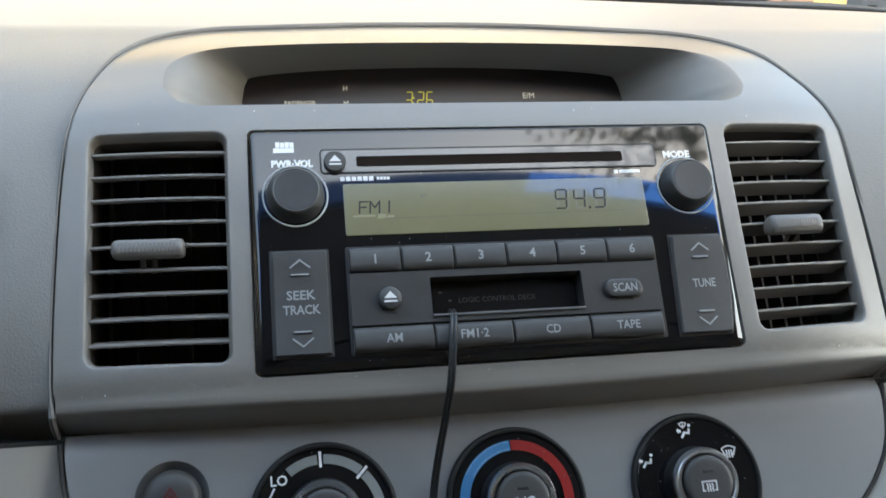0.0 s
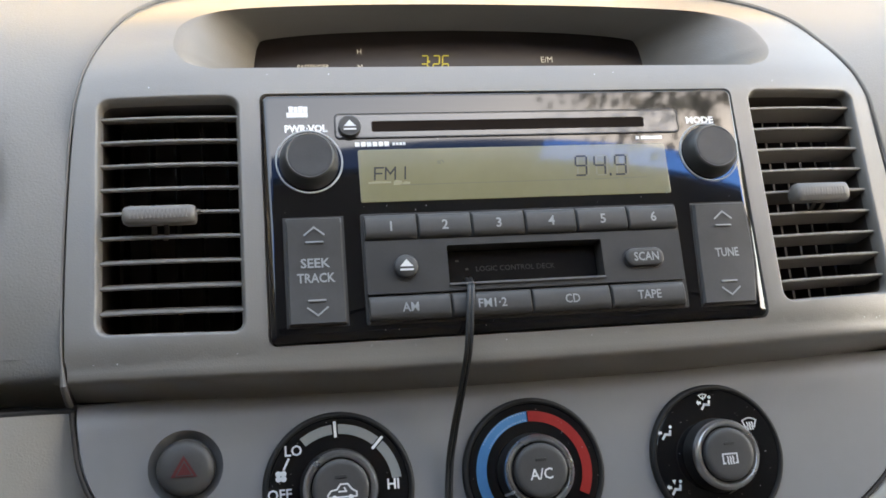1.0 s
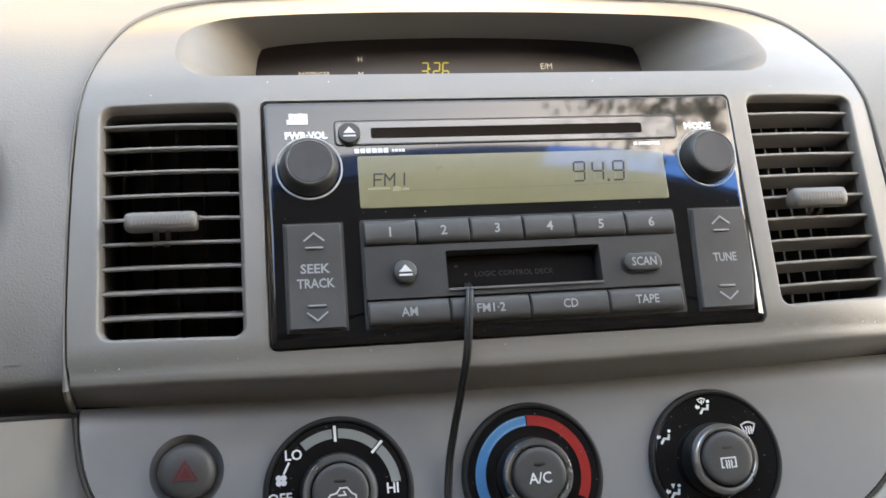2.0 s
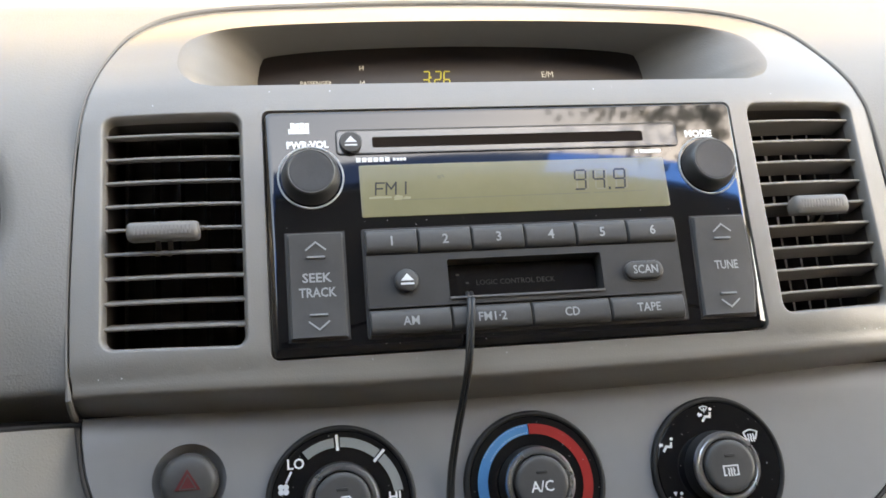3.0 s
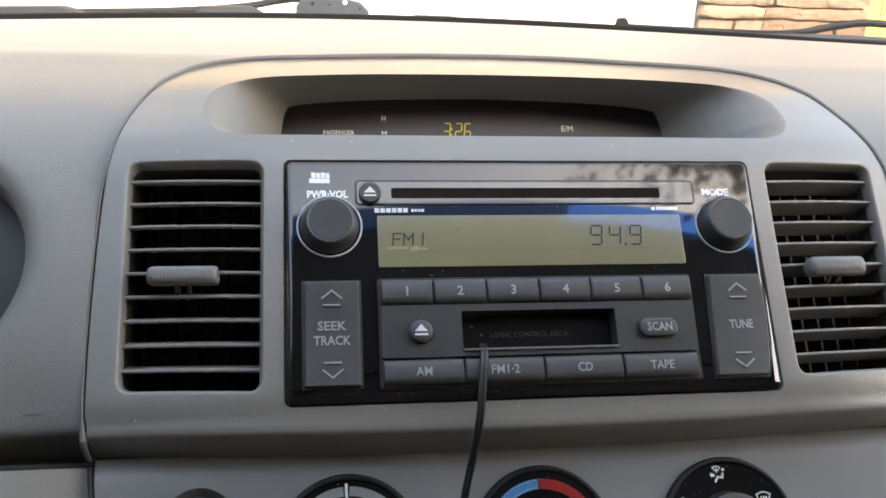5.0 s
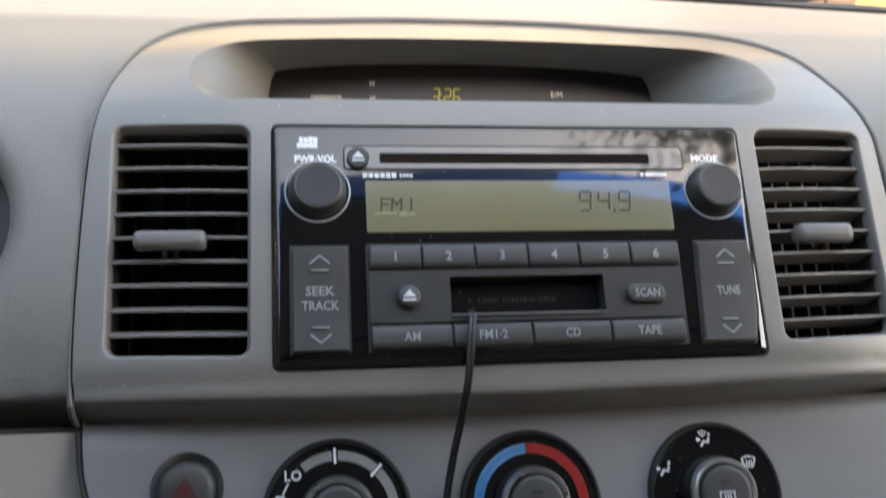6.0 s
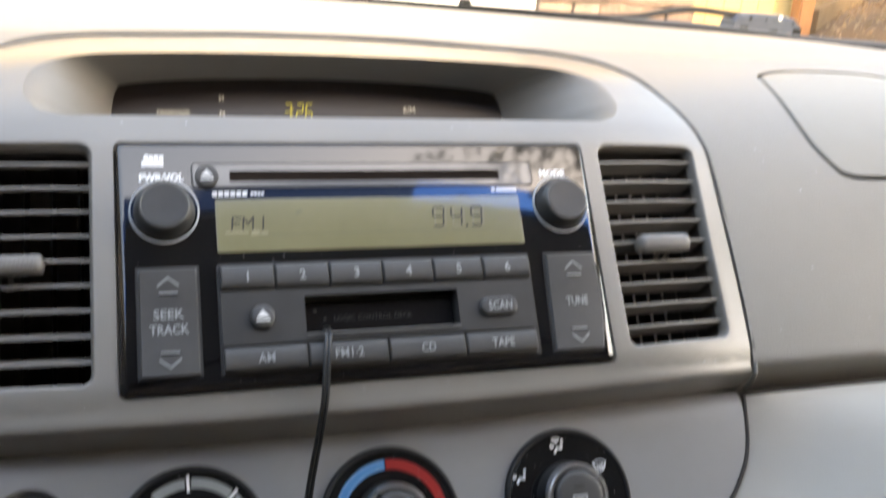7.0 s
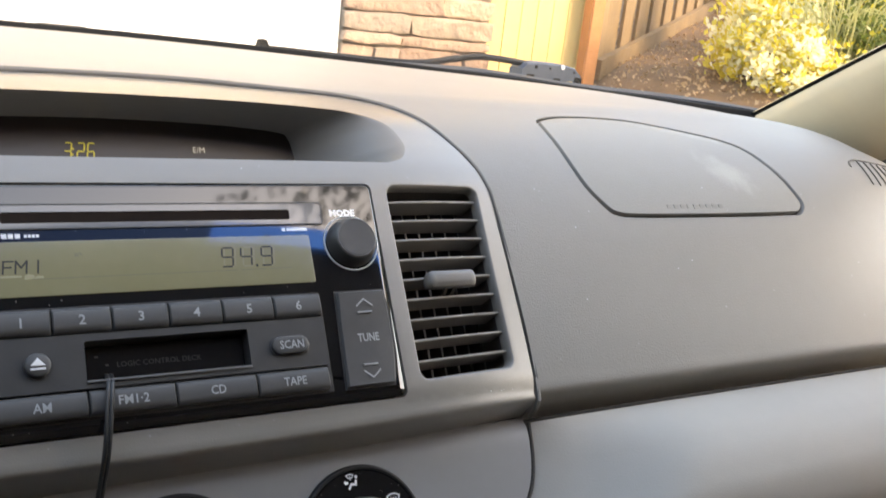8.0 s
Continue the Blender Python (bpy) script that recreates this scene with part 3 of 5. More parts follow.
def lower_at(u, v):
    """The pillowy lower panel either side of the climate controls."""
    d = max(0.0, abs(u) - float(np.interp(-v, [0.0655, 0.085, 0.0952, 0.103, 0.112, 0.122, 0.132, 0.147], [0.1742, 0.1722, 0.1693, 0.1649, 0.158, 0.147, 0.13, 0.0])))
    k = min(1.0, d / 0.085)
    k = k * k * (3 - 2 * k)
    bulge = float(np.interp(-v, [0.066, 0.072, 0.085, 0.100, 0.118, 0.135, 0.155, 0.18, 0.22, 0.3], [0.0, 0.010, 0.024, 0.032, 0.035, 0.031, 0.016, -0.012, -0.07, -0.2]))
    edge = 0.004 * math.exp(-d / 0.004)
    if u < 0:      # the knee panel on the driver's side is flatter and leans under
        return Vector((u, 0.019 + edge - 0.25 * max(bulge, 0.0) * k + 0.30 * max(0.0, -0.068 - v), v))
    return Vector((u, 0.019 + edge - bulge * k, v))


_lb = [(-0.76, -0.068), (-0.76, -0.29), (0.76, -0.29), (0.76, -0.068), (0.1746, -0.068)] + [(u, v) for u, v in reversed(CLIMATE) if v < -0.068] + [(-0.1746, -0.068)]
lower = thing("lower_dashboard_panel", (0, 0.03, -0.29), "cream moulded lower dashboard panel and glovebox front", "panel")
part("panel", sheet(fine(_lb, 0.006), [], (0.010, 0.006), lower_at), CREAM, lower)
part("backing", box((-0.74, 0.034, -0.165), (0.74, 0.038, -0.050)), SEAM, lower, "dark space behind the joints", smooth=False)
for s in (-1, 1):
    bm = tube([Vector((s * u, lower_at(s * u, -0.068).y + 0.006, -0.0668)) for u in np.linspace(0.1746, 0.76, 40)], 0.0013, 6)
    part("seam", bm, SEAM, lower, "dark seam under the dashboard skin")

# ---- console trim ----
console = thing("centre_console_trim", (0, 0.02, -0.06), "taupe plastic centre console surround with rounded shoulders", "console trim")
VENT_IN, VENT_OUT = 0.1080, 0.1642


def vent_outline(sign, grow=0.0):
    base = fine(rr(VENT_IN - grow, VENT_OUT + grow, -0.0457 - grow, 0.0510 + grow, 0.0058 + grow, 6), 0.003)
    out = []
    for u, v in base:
        k = (u - VENT_IN) / (VENT_OUT - VENT_IN)
        out.append((u, v + k * (0.0026 if v < 0 else 0.0018)))
    return out if sign > 0 else [(-u, v) for u, v in reversed(out)]


POD_HALF = [(0.0, 0.0637), (0.06, 0.0637), (0.1111, 0.0637), (0.1195, 0.0645), (0.1270, 0.0680), (0.1322, 0.0760), (0.1325, 0.0860), (0.1296, 0.0935), (0.1211, 0.1000),
            (0.1060, 0.1048), (0.0773, 0.1085), (0.04, 0.1108), (0.0, 0.1115)]
_ph = [(p.x, p.y) for p in spline([(u, v, 0) for u, v in POD_HALF], 6)]
POD = [(u - 0.0022, v) for u, v in _ph + [(-u, v) for u, v in reversed(_ph[1:-1])]]
RADIO_HOLE = rr(-0.1009, 0.1009, -0.0509, 0.0509, 0.0032, 5)
INNER = [(u * (0.9915 + 0.004 * min(1, max(0, (v - 0.02) / 0.08))), v - 0.0022 * min(1, max(0, (v - 0.10) / 0.035))) for u, v in CONSOLE if v > -0.0520]
_edge = [(0.1736, -0.0540)] + INNER + [(u, -0.0540) for u in np.linspace(-0.1736, 0.1736, 70)][:-1]
bm = sheet(_edge, [vent_outline(1), vent_outline(-1), POD, RADIO_HOLE], (0.0035, 0.0035), face_at)
for o in (vent_outline(1), vent_outline(-1)):
    lips(bm, o, face_at, [(0.0004, 0.0), (0.0007, 0.0001), (0.0012, 0.0008), (0.0017, 0.0022), (0.0021, 0.0042), (0.0022, 0.0058)])
lips(bm, RADIO_HOLE, face_at, [(0.0001, 0.0003), (0.0003, 0.0012), (0.0003, 0.008)])
# rounded outer rim and the undercut lower edge
loft(bm, [[face_at(u, v) for u, v in INNER], [face_at(u, v) + Vector((u * 0.003, 0.0012, 0.0003)) for u, v in INNER], [face_at(u, v) + Vector((u * 0.0035, 0.014, 0.0003)) for u, v in INNER]], closed=False)
_row = [u for u in np.linspace(-0.1736, 0.1736, 70)]
def low_edge(u, f):
    """Heights of the trim's lower roll: f=0 where it begins, f=1 where it meets the climate panel; it sags in the middle."""
    q = (u / 0.165) ** 2
    a, b = -0.0612 + 0.0030 * q, -0.0684 + 0.0042 * q
    return a + (b - a) * f


loft(bm, [[face_at(u, -0.0540) for u in _row]] + [[Vector((u, face_y(u, -0.0540) + dy * (1 - face_side(u) / 0.03), low_edge(u, f))) for u in _row] for f, dy in ((-0.5, 0.0), (-0.12, 0.0002), (0.0, 0.0006), (0.10, 0.0014), (0.22, 0.0032), (0.40, 0.0072), (0.6, 0.0122), (0.8, 0.0174), (1.0, 0.0226))], closed=False)
bmesh.ops.remove_doubles(bm, verts=bm.verts, dist=3e-6)
part("surround", bm, TAUPE, console)
# dark bead that paints the seam's shade where the trim meets the dashboard
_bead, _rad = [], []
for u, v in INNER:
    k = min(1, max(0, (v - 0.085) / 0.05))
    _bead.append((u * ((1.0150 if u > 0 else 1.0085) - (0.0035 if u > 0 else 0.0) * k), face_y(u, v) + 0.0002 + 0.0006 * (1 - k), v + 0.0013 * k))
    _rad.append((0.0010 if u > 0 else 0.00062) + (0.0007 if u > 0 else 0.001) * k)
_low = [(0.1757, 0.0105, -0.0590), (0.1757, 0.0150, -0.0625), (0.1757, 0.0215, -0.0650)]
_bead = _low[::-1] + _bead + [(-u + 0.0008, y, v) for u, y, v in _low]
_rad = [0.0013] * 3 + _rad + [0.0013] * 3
part("seam", tube(_bead, _rad, 8), SEAMGREY, console, "grey bead painted for the shade in the seam round the trim")
# clock hood: the opening's edge rolls into a deep hollow that ends at the display
WIN_HALF = [(0.0, 0.074), (0.06, 0.074), (0.0960, 0.074), (0.1010, 0.0755), (0.1040, 0.080), (0.1045, 0.090), (0.1045, 0.104), (0.1038, 0.111), (0.1020, 0.1185), (0.0970, 0.1222),
            (0.0700, 0.1252), (0.035, 0.1268), (0.0, 0.1274)]
_wh = [(p.x, p.y) for p in spline([(u, v, 0) for u, v in WIN_HALF], 6)]
YD, DK = 0.0650, 0.939          # the display's depth, and its drawing's scale at that depth


def on_display(u, v):
    return u * DK - 0.0057, v * DK - 0.0064


WIN = [on_display(u, v) for u, v in _wh + [(-u, v) for u, v in reversed(_wh[1:-1])]]


def mixed(k, y):
    """Between the opening on the face (k=0) and the display's outline (k=1)."""
    out = []
    for (a, b), (c, d) in zip(POD, WIN):
        p = face_at(a, b)
        q = p.lerp(Vector((c, YD, d)), k)
        soft = min(1.0, max(0.0, (b - 0.066) / 0.010))      # a crisp lower lip, soft sides and top
        out.append(Vector((q.x, p.y + (YD - p.y) * k ** (1.2 + 0.5 * soft) + y, q.z)))
    return out


bm = bmesh.new()
loft(bm, [[face_at(a, b) for a, b in POD]] + [mixed(k, 0.0) for k in (0.02, 0.05, 0.09, 0.14, 0.2, 0.28, 0.38, 0.5, 0.65, 0.8, 0.92, 1.0)])
hollow = part("clock_hood", bm, HOODTAUPE, console, "deep shaded hollow round the clock display")
bm = bmesh.new()
bm.faces.new([bm.verts.new((u, YD - 0.0003, v)) for u, v in WIN])
clock = thing("clock_display", (0, YD, 0.063), "dark clock and indicator display with amber digits", "clock")
part("display_glass", bm, CLOCKGLASS, clock, smooth=False)

SEG = {"0": "abcdef", "1": "bc", "2": "abged", "3": "abgcd", "4": "fgbc", "5": "afgcd", "6": "afgedc", "8": "abcdefg", "9": "abfgcd"}


def digit(ch, u, v, w, h, sk=0.12):
    """Seven-segment strokes of one digit with its lower left corner at (u, v)."""
    P = {"bl": (0, 0), "br": (w, 0), "ml": (0, h / 2), "mr": (w, h / 2), "tl": (0, h), "tr": (w, h)}
    E = {"a": ("tl", "tr"), "b": ("tr", "mr"), "c": ("mr", "br"), "d": ("bl", "br"), "e": ("ml", "bl"), "f": ("tl", "ml"), "g": ("ml", "mr")}
    out = []
    for s in SEG[ch]:
        a, b = (P[k] for k in E[s])
        a, b = Vector(a), Vector(b)
        d = (b - a) * 0.14
        out.append(tuple((u + p.x + sk * p.y, v + p.y) for p in (a + d, b - d)))
    return out


for ch, u in (("3", -0.0188), ("2", -0.0126), ("6", -0.0077)):
    part("digit", strokes(digit(ch, *on_display(u, 0.1031), 0.0030, 0.0088), 0.0007, YD - 0.0008), CLOCKGLOW, clock, "amber clock digit", smooth=False, kind="stuff")
part("clock_colon", strokes([(on_display(-0.0141, 0.1089), on_display(-0.0141, 0.1093)), (on_display(-0.0145, 0.1057), on_display(-0.0145, 0.1061))], 0.00075, YD - 0.0008), CLOCKGLOW, clock, "amber colon", smooth=False)
for body, h, u, v in (("H", 0.0028, -0.0505, 0.1150), ("M", 0.0030, -0.0505, 0.1062), ("E/M", 0.0034, 0.0500, 0.1100), ("PASSENGER", 0.0024, -0.0745, 0.1066)):
    part("lettering", text_bm(body, h * DK, *on_display(u, v), YD - 0.0008, 0.9), ICONGLOW, clock, "pale indicator lettering", smooth=False)

# ---- air vents ----
def air_vent(sign, tab_at, tall, pitch, thick, vanes):
    """pitch: how far a blade's back edge stands above its front edge."""
    v_ = thing("air_vent", (sign * 0.136, 0.03, -0.043), "taupe slatted air vent with a ribbed slider tab", "air vent", "vents beside the radio")
    o = vent_outline(sign, -0.0018)
    bm = bmesh.new()
    loft(bm, [[Vector((u, face_y(u, v) + 0.0050, v)) for u, v in o], [Vector((u * 0.995, 0.047, v)) for u, v in o]], False, True)
    part("duct", bm, VENTBLACK, v_, "black duct wall")
    top, bot = 0.0505, -0.0433
    for i in range(9):
        v = top - (0.087 + 0.104 * i) * (top - bot)
        cols = []
        for k in range(9):
            a = VENT_IN + 0.0006 + (VENT_OUT - VENT_IN - 0.0012) * k / 8
            y0 = face_y(a, v) + 0.0030
            w = v + (a - VENT_IN) / (VENT_OUT - VENT_IN) * 0.0022
            cols.append([(sign * a, y0 + d, w + h) for d, h in ((0.0012, -0.00075), (0.0004, -0.00065), (0.0, -0.0003), (0.0, 0.0003), (0.0004, 0.00065), (0.013, pitch + 0.0005), (0.0133, pitch), (0.013, pitch - thick))])
        part("slat", loft(bmesh.new(), cols, True, True), SLAT, v_)
    for i in range(vanes):
        u = VENT_IN + (VENT_OUT - VENT_IN) * (i + 0.7) / (vanes + 0.4)
        part("vane", box((sign * u - 0.0005, 0.025, -0.041), (sign * u + 0.0005, 0.042, 0.049)), VANE, v_, "dark upright vane")
    a0, a1 = tab_at
    vt = 0.0505 - (0.087 + 0.104 * 4) * 0.0938 - 0.0012
    ym = face_y((a0 + a1) / 2, vt)
    prof = [(0.0042, 0.0026), (0.0004, 0.0036), (-0.0022, 0.0035), (-0.0036, 0.0029), (-0.0043, 0.0016), (-0.0045, -0.0006), (-0.0042, -0.0024), (-0.0032, -0.0035), (-0.0012, -0.0038), (0.0042, -0.0028)]
    ends = [(a0 - 0.0004, 0.35, 0.5), (a0 + 0.0001, 0.72, 0.8), (a0 + 0.0009, 0.93, 0.95), (a0 + 0.0022, 1.0, 1.0), (a1 - 0.0020, 1.0, 1.0), (a1 - 0.0008, 0.95, 0.95), (a1 - 0.0001, 0.8, 0.85), (a1 + 0.0003, 0.45, 0.6)]
    tab = part("slider", loft(bmesh.new(), [[(u, ym + 0.002 + (y - 0.002) * ky, vt + h * kv * tall) for y, h in prof] for u, kv, ky in ends], True, True), TAB, v_, "taupe plastic slider tab")
    n = 15
    for i in range(n):
        u = a0 + 0.0030 + (a1 - a0 - 0.0062) * i / (n - 1)
        part("rib", box((u - 0.00032, ym - 0.00453, vt - 0.0022), (u + 0.00032, ym - 0.0040, vt + 0.0014), 0.0001), TAB, tab, smooth=False)
    part("hook", box((a1 - 0.0002, ym - 0.0006, vt + 0.0008), (a1 + 0.0018, ym + 0.0030, vt + 0.0022), 0.0005), TAB, tab)
    mid = (a0 + a1) / 2
    for d in (-0.0022, 0.0022):
        bm = loft(bmesh.new(), [[(mid + d + e + k * 0.0022, ym + y, vt + h) for e, y in ((-0.0009, yy - 0.0005), (0.0009, yy - 0.0005), (0.0009, yy + 0.0008), (-0.0009, yy + 0.0008))] for k, yy, h in ((0.0, -0.0006, -0.0030), (0.0, 0.0030, -0.0052), (-0.5, 0.0075, -0.0076))], True, True)
        part("fork", bm, VENTBLACK, v_, "dark fork under the slider")
    return v_


air_vent(-1, (-0.1528, -0.1262), 1.0, 0.0040, 0.0008, 5)
air_vent(1, (0.1222, 0.1470), 1.16, -0.0008, 0.0011, 7)

# ---- radio ----
radio = thing("car_radio", (0, 0.02, -0.05), "glossy black car radio with cassette deck and disc slot", "car radio")
DECK = rr(-0.0316, 0.0318, -0.0311, -0.0154, 0.0008, 6)


def holed(u0, u1, v0, v1, r, y_front, y_back, b):
    """A slab like plate(), pierced by the cassette opening."""
    outer, mid = rr(u0, u1, v0, v1, r, 6), (v0 + v1) / 2

    def ring(k, y):
        """The outline drawn in by k bevels; the bevel is broader at the foot than at the head."""
        out = []
        for (u, v), (a, c) in zip(outer, rr(u0 + b, u1 - b, v0 + b, v1 - b, max(r - b, 1e-4), 6)):
            w = 1.3 if v < mid else 0.22 if u > 0 else 0.5
            q = y
            if u > u1 - r * 0.5 and v < mid and 0 < k < 1:
                q = y_front + 0.00058 * (1 - k) * min(1.0, (mid - v) / 0.018)
            out.append((u + (a - u) * k * w, q, v + (c - v) * k * w))
        return out

    rings = [ring(0, y_back), ring(0, y_front + b * 0.46), ring(0.2, y_front + b * 0.30), ring(0.45, y_front + b * 0.14), ring(0.75, y_front + b * 0.03), ring(1.0, y_front), ring(1.5, y_front)]
    return loft(bmesh.new(), rings + [at_y(DECK, y_front), at_y(DECK, y_back)])


part("faceplate", holed(-0.1, 0.1, -0.05, 0.05, 0.0030, -0.0008, 0.02, 0.0028), GLOSS, radio)
YF = -0.0008


def label_on(body, h, u, v, parent, mat=WHITEINK, y=YF - 0.0002, stretch=1.0, bold=0.012, spacing=1.0, name="lettering", width=0.0):
    return part(name, text_bm(body, h, u, v, y, stretch, bold, spacing, width), mat, parent, smooth=False)


# disc slot
bm = pit(rr(-0.0716, 0.0734, 0.0306, 0.0408, 0.0016, 6), rr(-0.0572, 0.0582, 0.0330, 0.0376, 0.0010, 6), YF - 0.0006, 0.012)
slot = part("disc_slot", bm, SATIN, radio, "recessed slot for discs")
part("slot_shutter", box((-0.0574, YF - 0.0003, 0.0328), (0.0584, YF + 0.004, 0.0378)), SLOTDARK, slot, "dark shutter inside the slot", smooth=False)
bm = loft(bmesh.new(), [at_y(rr(-0.0720, 0.0738, 0.0302, 0.0412, 0.0019, 6), YF - 0.0003), at_y(rr(-0.0718, 0.0736, 0.0304, 0.0410, 0.0018, 6), YF - 0.0008), at_y(rr(-0.0713, 0.0731, 0.0309, 0.0405, 0.0014, 6), YF - 0.0008)])
part("slot_rim", bm, BUTTON, slot, "thin satin rim")
bm = lathe(-0.0660, 0.0350, [(0.0001, 0.0), (0.0045, 0.0), (0.0045, YF - 0.0022), (0.0041, YF - 0.0028), (0.0001, YF - 0.0030)], 32)
ej1 = part("eject_button", bm, BUTTON, radio, "round disc eject button")


def eject_sign(cu, cv, s, y, parent):
    bm = polygon([(cu - s, cv - 0.15 * s), (cu + s, cv - 0.15 * s), (cu, cv + 0.95 * s)], y)
    strokes([((cu - 0.85 * s, cv - 0.62 * s), (cu + 0.85 * s, cv - 0.62 * s))], 0.3 * s, y, bm)
    part("eject_sign", bm, WHITEINK, parent, smooth=False)


eject_sign(-0.0660, 0.0350, 0.0025, YF - 0.00315, ej1)


def knob(cu, cv):
    k = part("knob", lathe(cu, cv, [(0.0001, 0.0), (0.0118, 0.0), (0.0114, YF - 0.0022), (0.0099, YF - 0.0060), (0.0093, YF - 0.0068), (0.0088, YF - 0.0071), (0.0075, YF - 0.0070), (0.0001, YF - 0.0070)]), RUBBER, radio, "dark rubberised turning knob")
    part("knob_ring", loft(bmesh.new(), [at_y(circle(cu, cv, r, 64), y) for r, y in ((0.0124, YF + 0.0002), (0.0126, YF - 0.0006), (0.0131, YF - 0.0006), (0.0133, YF + 0.0002))]), GREYINK, radio, "thin pale ring round the knob")
    # lighter ring: wear, and the rim's highlight put into its colour
    part("worn_highlit_edge", loft(bmesh.new(), [at_y(circle(cu, cv, r, 56), y) for r, y in ((0.00945, YF - 0.0067), (0.00915, YF - 0.0072), (0.0088, YF - 0.00735), (0.0085, YF - 0.0071))]), KNOBEDGE, k, "worn edge of the knob, paler for a painted highlight")
    return k


knob(-0.0825, 0.0212)
knob(0.0856, 0.0212)
label_on("PWR·VOL", 0.0028, -0.0831, 0.0351, radio, FACEINK, bold=0.05, width=0.0168)
label_on("MODE", 0.0028, 0.0837, 0.0358, radio, FACEINK, bold=0.05, width=0.0124)
# maker's mark, disc mark and a small tag: plain bars
bm = bmesh.new()
for i in range(6):
    box((-0.0642 + i * 0.00235, YF - 0.0002, 0.0270), (-0.0642 + i * 0.00235 + 0.0019, YF + 0.0001, 0.0289), 0, bm)
for i in range(4):
    box((-0.0492 + i * 0.0014, YF - 0.0002, 0.0273), (-0.0492 + i * 0.0014 + 0.0011, YF + 0.0001, 0.0285), 0, bm)
part("makers_mark", bm, FACEINK, radio, "white maker's mark", smooth=False)
bm = box((-0.0905, YF - 0.0002, 0.0399), (-0.0822, YF + 0.0001, 0.0420))
for i in range(4):
    box((-0.0896 + i * 0.0019, YF - 0.0002, 0.0422), (-0.0896 + i * 0.0019 + 0.0017, YF + 0.0001, 0.0446 - 0.0002 * (i % 2)), 0, bm)
part("disc_mark", bm, FACEINK, radio, "pale disc mark", smooth=False)
bm = box((0.0538, YF - 0.0002, 0.0276), (0.0554, YF + 0.0001, 0.0291))
box((0.0560, YF - 0.0002, 0.0276), (0.0656, YF + 0.0001, 0.0291), 0, bm)
part("tape_mark", bm, FACEINK, radio, "small white tag", smooth=False)

# display
bm = plate(-0.0633, 0.0659, 0.0036, 0.0256, 0.0008, YF - 0.0003, YF + 0.0004, 0.0002)
lcd = part("display", bm, LCD, radio, "olive liquid crystal display showing FM1 and 94.9")
YL = YF - 0.00036
for ch, u in (("9", 0.0254), ("4", 0.0335), ("9", 0.0425)):
    part("digit", strokes(digit(ch, u, 0.0123, 0.0047, 0.0083, 0.1), 0.00072, YL), LCDINK, lcd, "dark segment digit", smooth=False, kind="stuff")
part("decimal_point", strokes([((0.0405, 0.0122), (0.0405, 0.0125))], 0.0009, YL), LCDINK, lcd, smooth=False)


def stick(ch, u, v, w, h):
    L_ = {"F": [((0, 0), (0, 1)), ((0, 1), (1, 1)), ((0, .5), (.8, .5))], "M": [((0, 0), (0, 1)), ((0, 1), (.5, .45)), ((.5, .45), (1, 1)), ((1, 1), (1, 0))], "1": [((.6, 0), (.6, 1))]}[ch]
    return [tuple((u + p[0] * w + 0.08 * p[1] * h, v + p[1] * h) for p in ln) for ln in L_]


for ch, u, w in (("F", -0.0573, 0.0033), ("M", -0.0530, 0.0038), ("1", -0.0470, 0.0030)):
    part("letter", strokes(stick(ch, u, 0.0130, w, 0.0048), 0.00065, YL), LCDINK, lcd, "dark segment letter", smooth=False)
part("display_line", strokes([((-0.0470, 0.0104), (0.0315, 0.0106)), ((0.0335, 0.0106), (0.0440, 0.0107)), ((0.0460, 0.0107), (0.0560, 0.0108))], 0.00034, YL), LCDFAINT, lcd, smooth=False)

# a small printed cross mark, faint ghost segments and the worn film's lower edge
part("ghost_segment", strokes([((-0.0315, 0.0200), (-0.0305, 0.0200)), ((-0.0298, 0.0204), (-0.0292, 0.0196)), ((-0.0315, 0.0192), (-0.0305, 0.0192))], 0.0006, YL), LCDFAINT, lcd, "faint unlit segment", smooth=False)
for u in (0.0264, 0.0345, 0.0434):
    part("ghost_segment", strokes(digit("8", u, 0.0123, 0.0047, 0.0083, 0.1), 0.0006, YL + 0.00003), LCDGHOST, lcd, "faint unlit digit", smooth=False)
for u, v, w_, h_ in ((-0.0600, 0.0112, 0.0090, 0.0011), (-0.0500, 0.0104, 0.0034, 0.0022), (-0.0464, 0.0106, 0.0030, 0.0013)):
    part("worn_patch", polygon([(u, v), (u + w_, v + 0.0001), (u + w_ + 0.0002, v + h_ * 0.8), (u + w_ * 0.4, v + h_), (u + 0.0001, v + h_ * 0.7)], YL + 0.00003), LCDWORN, lcd, "paler worn patch of the film", smooth=False)

# button field
part("button_field", holed(-0.0642, 0.0664, -0.0452, -0.0012, 0.0012, YF - 0.0004, YF + 0.003, 0.0004), BLACK, radio, "black gaps between the buttons")


